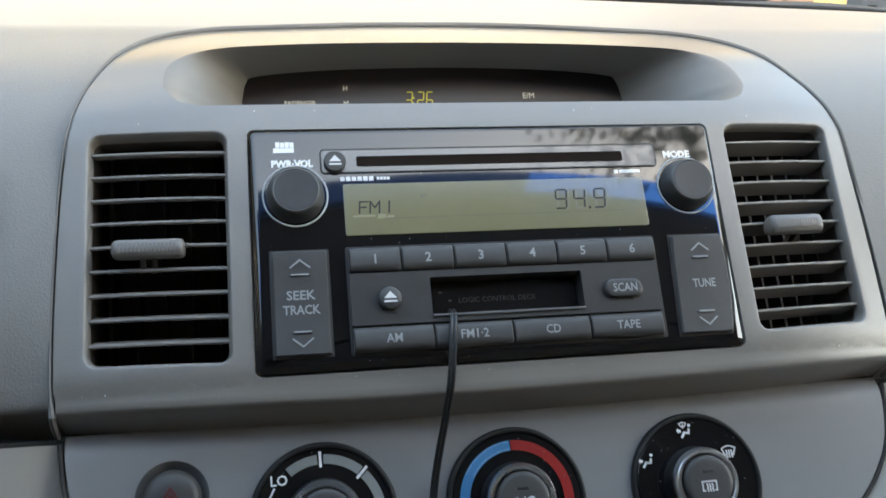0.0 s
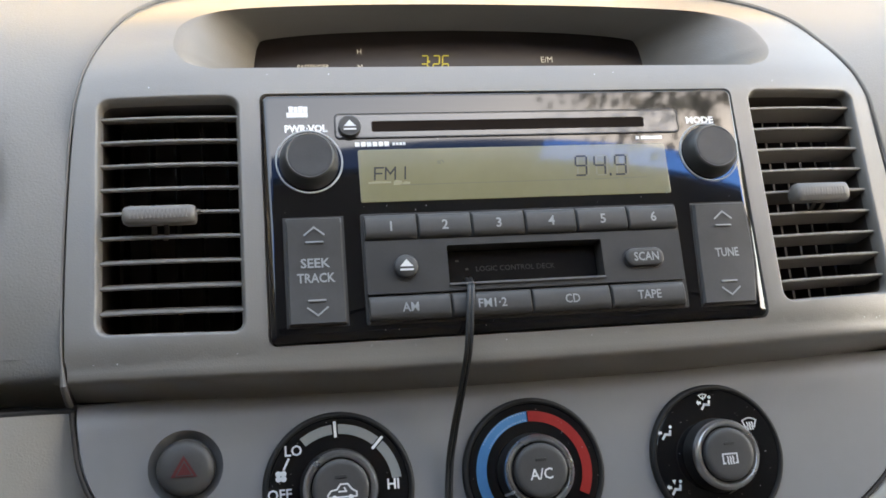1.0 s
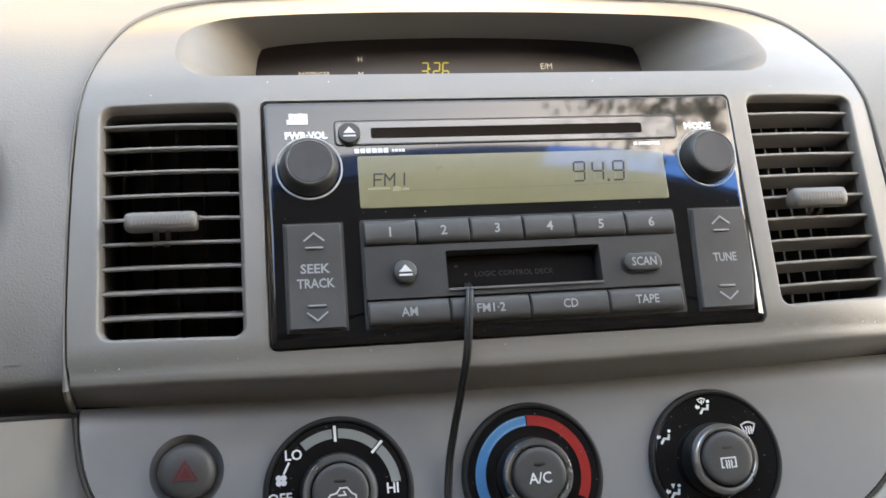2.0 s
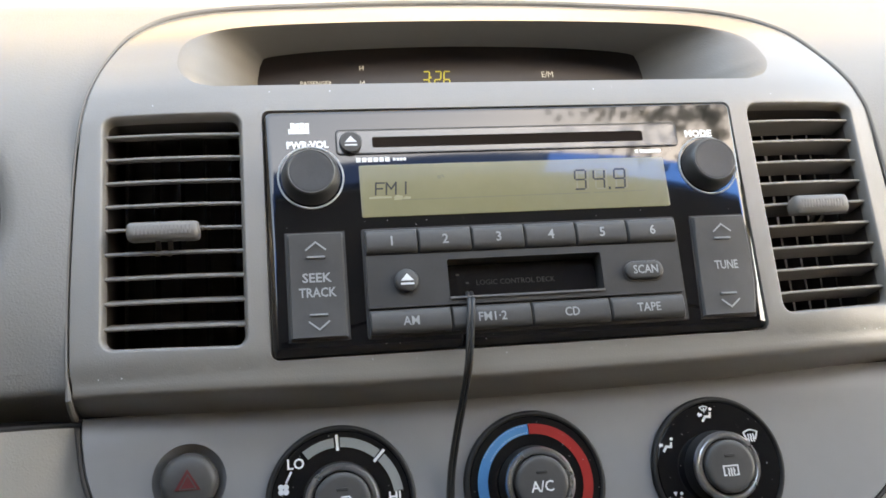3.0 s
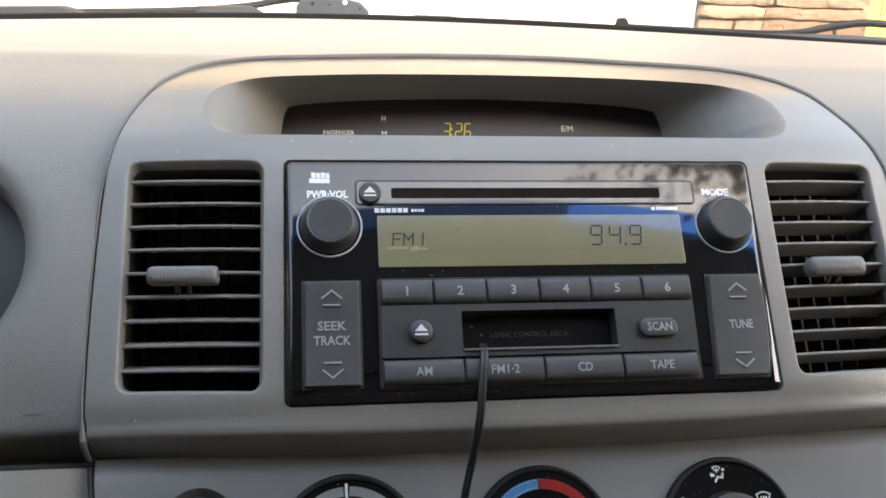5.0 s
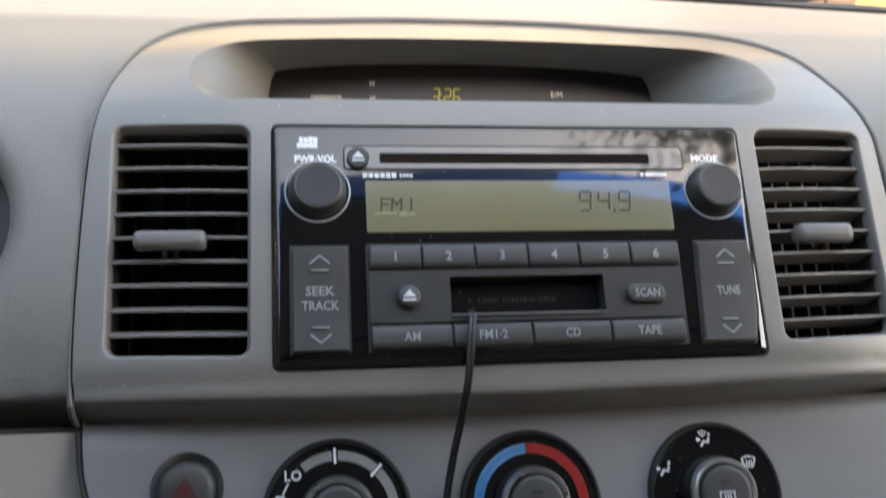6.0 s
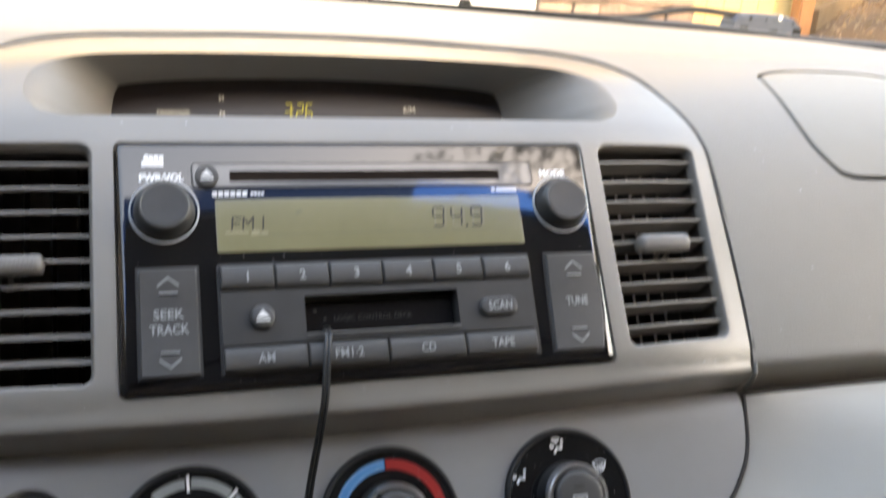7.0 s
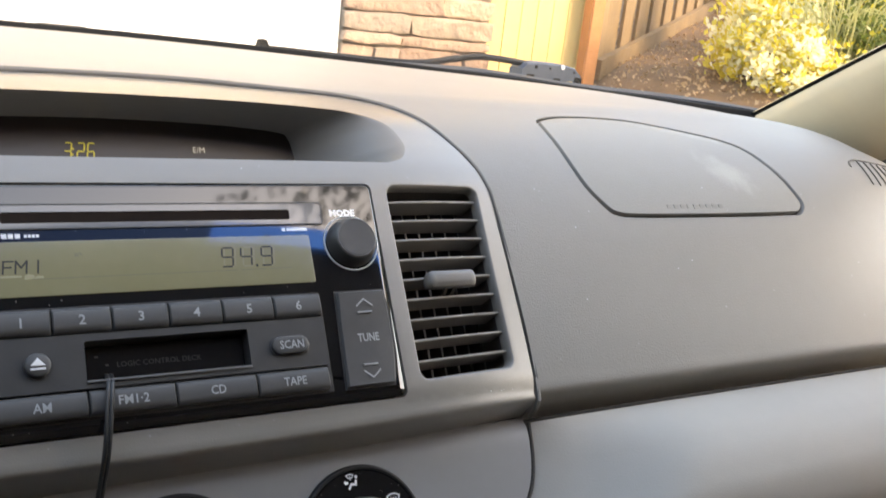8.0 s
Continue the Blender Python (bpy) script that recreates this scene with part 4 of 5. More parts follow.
def keycap(u0, u1, v0, v1, lift=0.0030, crown=0.0007):
    """A button cap: crowned front, softly rounded above, crisper below."""
    cols = []
    for k in range(7):
        a = k / 6
        u = u0 + (u1 - u0) * a
        e = 0.0006 if k in (0, 6) else 0.0
        col = [(u, YF + 0.001, v0), (u, YF - lift + 0.0009 + e, v0), (u, YF - lift + 0.0002 + e, v0 + 0.0005)]
        for m in range(1, 8):
            t = m / 8
            col.append((u, YF - lift - crown * (1 - (2 * t - 0.75) ** 2 * 0.64) + e, v0 + 0.0005 + (v1 - v0 - 0.0013) * t))
        col += [(u, YF - lift + 0.0002 + e, v1 - 0.0008), (u, YF - lift + 0.0009 + e, v1 - 0.0002), (u, YF + 0.001, v1)]
        cols.append(col)
        if k in (0, 5):
            cols.append([(p[0] + (0.0005 if k == 0 else (u1 - u0) / 6 - 0.0005), p[1] - (e if k == 0 else 0.0), p[2]) for p in col])
    return loft(bmesh.new(), cols, True, True, closed=False)


def field_button(name, u0, u1, v0, v1, label=""):
    return part(name, keycap(u0, u1, v0, v1), BUTTON, radio, label)


edges = [-0.0632, -0.0422, -0.0207, 0.0010, 0.0224, 0.0441, 0.0654]
for i in range(6):
    b = field_button("preset_button", edges[i] + 0.0003, edges[i + 1] - 0.0003, -0.0121, -0.0022)
    label_on(str(i + 1), 0.0037, (edges[i] + edges[i + 1]) / 2, -0.0074, b, MIDINK, YF - 0.0040, bold=0.02)
edges = [-0.0633, -0.0314, 0.0005, 0.0328, 0.0642]
for i, body in enumerate(("AM", "FM1·2", "CD", "TAPE")):
    b = field_button("source_button", edges[i] + 0.0003, edges[i + 1] - 0.0003, -0.0440, -0.0344)
    label_on(body, 0.0034, (edges[i] + edges[i + 1]) / 2 - 0.0001, -0.0394, b, MIDINK, YF - 0.0040, 0.95, 0.016, width=(0.0063, 0.0112, 0.0060, 0.0098)[i])
bm = pit(rr(-0.0633, 0.0650, -0.0337, -0.0128, 0.0008, 6), rr(-0.0314, 0.0316, -0.0309, -0.0156, 0.0008, 6), YF - 0.0024, 0.0125)
deck_panel = part("deck_panel", bm, MATTE, radio, "charcoal panel round the cassette opening")
part("cassette_door", plate(-0.0308, 0.0310, -0.0303, -0.0162, 0.0006, YF + 0.0045, YF + 0.0070, 0.0004), DOOR, radio, "black cassette door")
label_on("LOGIC CONTROL DECK", 0.0021, -0.0028, -0.0240, radio, DIMINK, YF + 0.0043, 1.25, 0.0, width=0.0325)
part("door_pin", strokes([((-0.0268, -0.0205), (-0.0262, -0.0205)), ((-0.0230, -0.0240), (-0.0226, -0.0240))], 0.0008, YF + 0.0042), DIMINK, radio, "small worn marks on the door", smooth=False)
bm = loft(bmesh.new(), [at_y(rr(-0.0314, 0.0316, -0.0311, -0.0309, 0.00008, 6), YF - 0.0024), at_y(rr(-0.0314, 0.0316, -0.0318, -0.0308, 0.0003, 6), YF - 0.0031), at_y(rr(-0.0312, 0.0314, -0.0316, -0.0310, 0.0002, 6), YF - 0.0033)], False, True)
part("deck_lip", bm, LIPWORN, deck_panel, "worn lower lip of the cassette opening")
ej2 = part("eject_button", lathe(-0.0480, -0.0236, [(0.0001, 0), (0.0047, 0), (0.0046, YF - 0.0040), (0.0043, YF - 0.0046), (0.0036, YF - 0.0050), (0.0001, YF - 0.0052)], 36), BUTTON, radio, "round tape eject button")
part("button_gap", loft(bmesh.new(), [at_y(circle(-0.0480, -0.0236, r, 36), y) for r, y in ((0.0046, YF - 0.0022), (0.0046, YF - 0.0026), (0.0054, YF - 0.0026), (0.0054, YF - 0.0022))]), BLACK, radio, "dark gap round the button")
eject_sign(-0.0480, -0.0236, 0.0026, YF - 0.0054, ej2)
part("button_gap", plate(0.0398, 0.0574, -0.0287, -0.0197, 0.0043, YF - 0.0026, YF, 0.0002, 8), BLACK, radio, "dark gap round the button")
sc = part("scan_button", plate(0.0405, 0.0568, -0.0279, -0.0204, 0.0037, YF - 0.0047, YF, 0.0011, 8), BUTTON, radio, "oblong scan button")
label_on("SCAN", 0.0034, 0.0489, -0.0241, sc, MIDINK, YF - 0.0050, 0.98, 0.018, width=0.0104)


def rocker(u0, u1, v0, v1, words, lean=0.0, belly=0.0):
    """A tall rocker cap, waisted towards its ends; lean shifts its foot sideways."""
    def half(t):
        return lean * (1 - t), lean * (1 - t) + belly * (1 - (2 * t - 1) ** 2)

    def y_at(t):
        return YF - 0.0013 - 0.0008 * abs(2 * t - 1) ** 1.5

    c = []
    for i in range(17):
        t = i / 16
        v, y = v0 + (v1 - v0) * t, y_at(t) + (0.0007 if i in (0, 16) else 0.0)
        dl, dr = half(t)
        a, b = u0 + dl, u1 + dr
        c.append([(a, YF + 0.002, v), (a, y + 0.0008, v), (a + 0.0007, y, v), ((a + b) / 2, y - 0.0004, v), (b - 0.0007, y, v), (b, y + 0.0008, v), (b, YF + 0.002, v)])
        if i in (0, 15):
            shift = 0.0005 if i == 0 else (v1 - v0) / 16 - 0.0005
            c.append([(p[0], p[1] - (0.0007 if i == 0 and 1 <= k <= 5 else 0.0), p[2] + shift) for k, p in enumerate(c[-1])])
    r_ = part("rocker", loft(bmesh.new(), c, True, True, closed=False), BUTTON, radio, "tall satin rocker switch")
    gap = [(u0 + half(t)[0] - 0.0009, v0 + (v1 - v0) * t) for t in np.linspace(-0.02, 1.02, 17)] + [(u1 + half(t)[1] + 0.0009, v0 + (v1 - v0) * t) for t in np.linspace(1.02, -0.02, 17)]
    part("rocker_gap", loft(bmesh.new(), [at_y(gap[::-1], YF + 0.002), at_y(gap[::-1], YF - 0.0002)], False, True), BLACK, radio, "dark gap round the rocker", smooth=False)
    w = 0.0037
    for s_, vm in ((1, v1 - 0.0062), (-1, v0 + 0.0054)):
        t = (vm - v0) / (v1 - v0)
        cu = (u0 + u1 + sum(half(t))) / 2
        bm = strokes([((cu - w, vm - s_ * 0.0008), (cu, vm + s_ * 0.0022)), ((cu, vm + s_ * 0.0022), (cu + w, vm - s_ * 0.0008))], 0.00065, y_at(t) - 0.0012)
        part("arrow", bm, MIDINK, r_, smooth=False)
        part("arrow_bar", box((cu - 0.0035, y_at(t) - 0.0010, vm - s_ * 0.0036 - 0.0004), (cu + 0.0035, y_at(t) + 0.0002, vm - s_ * 0.0036 + 0.0004), 0.0002), MIDINK, r_, "raised bar of the arrow", smooth=False)
    for body, v in words:
        t = (v - v0) / (v1 - v0)
        label_on(body, 0.0035, (u0 + u1 + sum(half(t))) / 2, v, r_, MIDINK, y_at(t) - 0.0007, 1.0, 0.022, width={"SEEK": 0.0112, "TRACK": 0.0143, "TUNE": 0.0102}[body])
    return r_


rocker(-0.0930, -0.0715, -0.0439, -0.0024, (("SEEK", -0.0203), ("TRACK", -0.0261)))
rocker(0.0740, 0.0964, -0.0444, -0.0021, (("TUNE", -0.0232),), lean=-0.0018, belly=0.0019)

# ---- adapter cable ----
cable = thing("cassette_adapter_cable", (-0.0224, 0.004, -0.0285), "thin black twin cable coming out of the cassette slot", "cable")
path = spline([(-0.0224, 0.0040, -0.0280), (-0.0228, 0.0005, -0.0296), (-0.0236, -0.0048, -0.0335), (-0.0252, -0.0056, -0.0450), (-0.0268, -0.0036, -0.0580), (-0.0288, 0.0035, -0.0700),
               (-0.0320, 0.0120, -0.0860), (-0.0345, 0.0172, -0.1020), (-0.0370, 0.0172, -0.1300), (-0.0385, 0.0172, -0.1450)], 6)
for d in (-0.00075, 0.00075):
    part("strand", tube([p + Vector((d, 0, 0)) for p in path], 0.00085, 8), CABLEBLACK, cable)

# ---- climate controls ----
climate = thing("climate_control_panel", (0, 0.03, -0.147), "silver grey climate panel with three round dials", "control panel")
YC = 0.0200
HU, HV_ = -0.1333, -0.0914


def climate_at(u, v):
    k = min(1.0, max(0.0, (v + 0.0765) / 0.013))
    return Vector((u, YC + 0.0050 * k * k, v))


loop = inset(CLIMATE[:], 0.0018)
_well = circle(HU, HV_ + 0.0004, 0.0137, 64)
bm = sheet(loop, [_well], (0.008, 0.004), climate_at)
loft(bm, [[climate_at(u, v) for u, v in loop]] + [[climate_at(*q) + Vector((0, dep, 0)) for q in inset(loop, -e)] for e, dep in ((0.0005, 0.0008), (0.0006, 0.006))])
bmesh.ops.remove_doubles(bm, verts=bm.verts, dist=3e-6)
part("panel", bm, SILVER, climate)
part("seam", tube([Vector((u, 0.0212, v)) for u, v in CLIMATE if v < -0.0665], 0.0010, 8), SEAM, climate, "dark seam round the panel")


def dial(cu, cv, label, points_to):
    """A glossy black dial face with its rim, knob ring and push button; the pointer stands at points_to degrees."""
    d = part("dial_face", lathe(cu, cv, [(0.0001, YC + 0.002), (0.0266, YC + 0.002), (0.0266, YC - 0.0014), (0.0262, YC - 0.0017), (0.0150, YC - 0.0012), (0.0001, YC - 0.0012)], 80), GLOSS, climate, label)
    bm = loft(bmesh.new(), [at_y(circle(cu, cv, r, 80), y) for r, y in ((0.0289, YC + 0.002), (0.0289, YC - 0.0006), (0.0287, YC - 0.0015), (0.0282, YC - 0.0021), (0.0275, YC - 0.0023), (0.0270, YC - 0.0021), (0.0266, YC - 0.0015), (0.0265, YC + 0.001))])
    part("dial_rim", bm, RIMBLACK, d, "soft black outer rim")
    part("knob", lathe(cu, cv, [(0.0001, YC - 0.001), (0.0150, YC - 0.001), (0.0146, YC - 0.0045), (0.0139, YC - 0.0085), (0.0136, YC - 0.0096), (0.0114, YC - 0.0096), (0.0112, YC - 0.0088), (0.0001, YC - 0.0088)]), COLLAR, d, "black turning collar")
    bm = loft(bmesh.new(), [at_y(circle(cu, cv, r, 72), y) for r, y in ((0.0140, YC - 0.0082), (0.0138, YC - 0.0097), (0.0134, YC - 0.0108), (0.0128, YC - 0.0114), (0.0119, YC - 0.0114), (0.0114, YC - 0.0110), (0.0111, YC - 0.0102), (0.0110, YC - 0.0090))])
    part("collar_rim", bm, CHROME, d, "bright satin collar rim")
    part("push_button", lathe(cu, cv, [(0.0001, YC - 0.0092), (0.0105, YC - 0.0085), (0.0105, YC - 0.0115), (0.0102, YC - 0.0122), (0.0095, YC - 0.0126), (0.0082, YC - 0.0127), (0.0001, YC - 0.0125)]), BUTTON, d, "round push button")
    a = radians(points_to)
    bm = loft(bmesh.new(), [[Vector((cu + r * math.cos(a) - e * math.sin(a), y, cv + r * math.sin(a) + e * math.cos(a))) for e in (-0.0005, 0.0005)] for r, y in ((0.01352, YC - 0.0112), (0.0142, YC - 0.0093), (0.0148, YC - 0.0060), (0.0156, YC - 0.0030))], closed=False)
    part("pointer", bm, GREYINK, d, "pale pointer line", smooth=False)
    part("indicator", plate(cu - 0.0022, cu + 0.0022, cv + 0.0036, cv + 0.0047, 0.0004, YC - 0.0129, YC - 0.0121, 0.0001), BLACK, d, "small dark indicator window")
    return d


YI = YC - 0.00185
YB = YC - 0.0129
CV = -0.1035
fan = dial(-0.0768, CV, "glossy black fan speed dial", 192)
for a0, a1 in ((126, 94.5), (88.5, 48.5), (43.5, 6)):
    part("speed_band", arc_band(-0.0768, CV, 0.0203, 0.0240, a0, a1, YI), BANDGREY, fan, "grey speed band", smooth=False)
for a in (91.5, 46):
    c, s = math.cos(radians(a)), math.sin(radians(a))
    part("tick", strokes([((-0.0768 + 0.0196 * c, CV + 0.0196 * s), (-0.0768 + 0.0246 * c, CV + 0.0246 * s))], 0.0011, YI - 0.0001), WHITEINK, fan, smooth=False)
for body, u, v in (("LO", -0.0935, -0.0882), ("HI", -0.0563, -0.1034), ("OFF", -0.0992, -0.1040)):
    label_on(body, 0.0038, u, v, fan, WHITEINK, YI, 0.95, 0.02)
bm = strokes([((-0.0955, -0.0913), (-0.0973, -0.0948))], 0.0008, YI)
for i in range(4):
    a = radians(45 + 90 * i)
    bm2 = circle(-0.0985 + 0.0013 * math.cos(a), -0.0974 + 0.0013 * math.sin(a), 0.00115, 12)
    polygon(bm2, YI, bm)
part("fan_sign", bm, WHITEINK, fan, smooth=False)
u, v = -0.0766, CV - 0.0014
bm = strokes([((u - 0.0052, v - 0.001), (u - 0.0040, v + 0.0006)), ((u - 0.0040, v + 0.0006), (u - 0.0018, v + 0.0010)), ((u - 0.0018, v + 0.0010), (u - 0.0004, v + 0.0028)), ((u - 0.0004, v + 0.0028), (u + 0.0022, v + 0.0028)),
              ((u + 0.0022, v + 0.0028), (u + 0.0038, v + 0.0008)), ((u + 0.0038, v + 0.0008), (u + 0.0054, v - 0.0002)), ((u + 0.0054, v - 0.0002), (u + 0.0054, v - 0.0016)), ((u - 0.0052, v - 0.001), (u - 0.0050, v - 0.0018)),
              ((u - 0.0050, v - 0.0018), (u + 0.0054, v - 0.0018)), ((u - 0.0010, v + 0.0002), (u + 0.0016, v + 0.0002)), ((u + 0.0016, v + 0.0002), (u + 0.0010, v + 0.0014))], 0.0006, YB)
for d_ in (-0.0028, 0.0032):
    polygon(circle(u + d_, v - 0.0020, 0.0010, 12), YB - 0.0001, bm)
part("recirculation_sign", bm, WHITEINK, fan, "white car outline sign", smooth=False)

temp = dial(-0.0001, CV, "glossy black temperature dial with blue and red bands", 212)
part("cold_band", arc_band(-0.0001, CV, 0.0194, 0.0235, 92.5, 209, YI), BLUEINK, temp, "blue cold band", smooth=False)
part("hot_band", arc_band(-0.0001, CV, 0.0194, 0.0235, 91.5, -27, YI), REDINK, temp, "red hot band", smooth=False)
part("band_marks", strokes([((-0.0001 + r * math.cos(radians(a)), CV + r * math.sin(radians(a))), (-0.0001 + (r + 0.0001) * math.cos(radians(a)), CV + (r + 0.0001) * math.sin(radians(a)))) for a in range(95, 150, 3) for r in (0.0200, 0.0229)], 0.0003, YI - 0.0001), WHITEINK, temp, smooth=False)
label_on("A/C", 0.0040, -0.0005, CV - 0.0012, temp, WHITEINK, YB, 0.95, 0.012)

mode = dial(0.0777, CV, "glossy black airflow mode dial", 276)


def seat_sign(u, v, screen=False, down=False):
    """The small airflow mark: a seated shape with a blunt arrow, and a screen or a downward arrow."""
    bm = strokes([((u - 0.0012, v - 0.0024), (u - 0.0001, v - 0.0008)), ((u - 0.0001, v - 0.0008), (u + 0.0019, v - 0.0010)), ((u + 0.0019, v - 0.0010), (u + 0.0022, v + 0.0004))], 0.0010, YI)
    polygon(circle(u + 0.0025, v + 0.0021, 0.0007, 12), YI, bm)
    polygon([(u - 0.0035, v + 0.0003), (u - 0.0025, v - 0.0012), (u - 0.0025, v - 0.0005), (u - 0.0014, v - 0.0006), (u - 0.0014, v + 0.0006), (u - 0.0025, v + 0.0006), (u - 0.0025, v + 0.0014)][::-1], YI, bm)
    if screen:
        strokes([((u - 0.0020, v + 0.0031), (u - 0.0003, v + 0.0036)), ((u - 0.0003, v + 0.0036), (u + 0.0013, v + 0.0031)), ((u - 0.0020, v + 0.0031), (u - 0.0011, v + 0.0019)), ((u + 0.0013, v + 0.0031), (u + 0.0005, v + 0.0019)), ((u - 0.0011, v + 0.0019), (u + 0.0005, v + 0.0019)), ((u - 0.0003, v + 0.0027), (u - 0.0003, v + 0.0012))], 0.0005, YI, bm)
    if down:
        polygon([(u - 0.0010, v + 0.0030), (u + 0.0008, v + 0.0030), (u - 0.0001, v + 0.0010)], YI, bm)
    part("airflow_sign", bm, WHITEINK, mode, smooth=False)


seat_sign(0.0750, -0.0820, screen=True)
seat_sign(0.0562, -0.0928)
seat_sign(0.0572, -0.1146, down=True)
seat_sign(0.0757, -0.1250, down=True)


def screen_sign(u, v, y, square):
    """A heated window: a square or a bowed screen with three rising waves."""
    w, top, bot = 0.0030, (0.0017 if square else 0.0015), (-0.0019 if square else -0.0012)
    wb = w if square else w * 0.66
    arch = [(u - w + 2 * w * k / 8, v + top + (0.0 if square else 0.0010 * math.sin(math.pi * k / 8))) for k in range(9)]
    lines = list(zip(arch, arch[1:])) + [((u - w, v + top), (u - wb, v + bot)), ((u + w, v + top), (u + wb, v + bot)), ((u - wb, v + bot), (u - wb + 0.0007, v + bot)), ((u + wb, v + bot), (u + wb - 0.0007, v + bot))]
    bm = strokes(lines, 0.00066, y)
    for d in (-0.0011, 0, 0.0011):
        strokes([((u + d, v + 0.0006), (u + d + 0.00025, v - 0.0003)), ((u + d + 0.00025, v - 0.0003), (u + d, v - 0.0011)), ((u + d, v - 0.0011), (u + d + 0.00025, v - 0.0021))], 0.00062, y, bm)
    return bm


part("defrost_sign", screen_sign(0.0935, -0.0921, YI, False), WHITEINK, mode, smooth=False)
part("rear_defrost_sign", screen_sign(0.0772, CV - 0.0016, YB, True), WHITEINK, mode, smooth=False)

hazard = thing("hazard_button", (-0.1337, YC, -0.1035), "round dark hazard button with a red triangle", "button")
part("bezel", loft(bmesh.new(), [at_y(circle(HU, HV_ + 0.0004, r, 64), y) for r, y in ((0.0137, YC), (0.0134, YC + 0.0004), (0.0122, YC + 0.0022), (0.0113, YC + 0.0036), (0.0108, YC + 0.0044), (0.0100, YC + 0.0046))]), WELL, hazard, "dished grey well round the button")
part("button", lathe(HU, HV_, [(0.0001, YC + 0.006), (0.0106, YC + 0.006), (0.0105, YC - 0.0018), (0.0102, YC - 0.0030), (0.0094, YC - 0.0040), (0.0078, YC - 0.0047), (0.0040, YC - 0.0051), (0.0001, YC - 0.0052)]), BUTTON, hazard)
part("triangle", polygon([(HU - 0.0049, HV_ - 0.0032), (HU + 0.0047, HV_ - 0.0034), (HU - 0.0002, HV_ + 0.0045)], YC - 0.00545), DARKRED, hazard, "dull red warning triangle", smooth=False)
part("triangle_outline", strokes([((HU - 0.0030, HV_ - 0.0028), (HU + 0.0030, HV_ - 0.0028)), ((HU - 0.0030, HV_ - 0.0028), (HU, HV_ + 0.0024)), ((HU + 0.0030, HV_ - 0.0028), (HU, HV_ + 0.0024))], 0.0004, YC - 0.0056), BUTTON, hazard, smooth=False)
# dust specks on the vinyl and the plastic
rng = random.Random(5)
bm = bmesh.new()
for i in range(18):
    u, v, r = rng.uniform(-0.165, 0.165), rng.uniform(-0.0535, -0.0522) if i % 3 else rng.uniform(0.0535, 0.0605), rng.uniform(0.00013, 0.0003)
    polygon([(u + r * math.cos(q), v + r * math.sin(q)) for q in (0.2, 1.4, 2.5, 3.9, 5.0)], face_y(u, v) - 0.0002, bm)
part("dust_specks", bm, WHITEINK, console, "pale dust specks", smooth=False, kind="stuff")
bm = bmesh.new()
for i in range(26):
    u, v, r = rng.uniform(0.19, 0.50), rng.uniform(-0.045, 0.055), rng.uniform(0.00022, 0.0005)
    polygon([(u + r * math.cos(q), v + r * math.sin(q)) for q in (0.1, 1.5, 2.6, 3.8, 5.1)], dash_at(u, s_of(v)).y - 0.0003, bm)
part("dust_specks", bm, GREYINK, dashboard, "pale dust specks", smooth=False, kind="stuff")
bm = bmesh.new()
for i in range(20):
    u, v, r = rng.uniform(-0.095, 0.095), rng.choice((rng.uniform(-0.048, -0.0455), rng.uniform(-0.0005, 0.0035), rng.uniform(0.0285, 0.0298))), rng.uniform(0.0001, 0.00024)
    a = rng.uniform(0, 3)
    polygon([(u + r * math.cos(a + q) * (1 + 0.5 * (q % 2 > 1)), v + r * math.sin(a + q)) for q in (0, 1.2, 2.4, 3.6, 4.9)], YF - 0.0005, bm)
part("dust_specks", bm, MIDINK, radio, "pale dust specks", smooth=False, kind="stuff")
for d_, cu in ((fan, -0.0768), (temp, -0.0001), (mode, 0.0777)):
    bm = bmesh.new()
    for i in range(22):
        a, q, r = rng.uniform(0, 6.28), rng.uniform(0.0165, 0.0258), rng.uniform(0.0001, 0.00026)
        polygon([(cu + q * math.cos(a) + r * math.cos(b_), CV + q * math.sin(a) + r * math.sin(b_)) for b_ in (0, 1.3, 2.5, 3.8, 5.1)], YI - 0.00018, bm)
    part("dust_specks", bm, MIDINK, d_, "pale dust specks", smooth=False, kind="stuff")

# ---- windscreen, pillars and cabin shell ----
ID = Matrix.Identity(4)
HEAD_Z = 1.42


def head_y(x):
    return -0.305 - 0.48 * x * x + 0.095 * x / (1 + (x / 0.42) ** 6)


def screen_at(a, k):
    """A point of the windscreen: a from -1 to 1 across, k from its foot (0) to the roof (1)."""
    foot = Vector((0.693 * a, base_y(0.693 * a) + 0.012, 0.994))
    top = Vector((0.67 * a, head_y(0.585 * a), HEAD_Z))
    p = foot.lerp(top, k)
    p.z += 0.022 * math.sin(math.pi * k)
    return p


windscreen = thing("window_1", (0, 0.8, 0.994), "raked clear windscreen with a blue shade band", "windscreen", kind="structure", base=ID)
for name, k0, k1, a0, a1, m_ in (("pane", 0.0, 0.962, -1, 1, GLASS), ("shade_band", 0.962, 1.0, -1, -0.30, TINT), ("dotted_band", 0.962, 1.0, -0.30, 0.252, FRITTED), ("shade_band", 0.962, 1.0, 0.252, 1, TINT)):
    bm = loft(bmesh.new(), [[screen_at(a, k) for a in np.linspace(a0, a1, 33)] for k in np.linspace(k0, k1, 13 if k0 == 0 else 4)], closed=False)
    pane = part(name, bm, m_, windscreen)
    pane.visible_shadow = False
bm = bmesh.new()
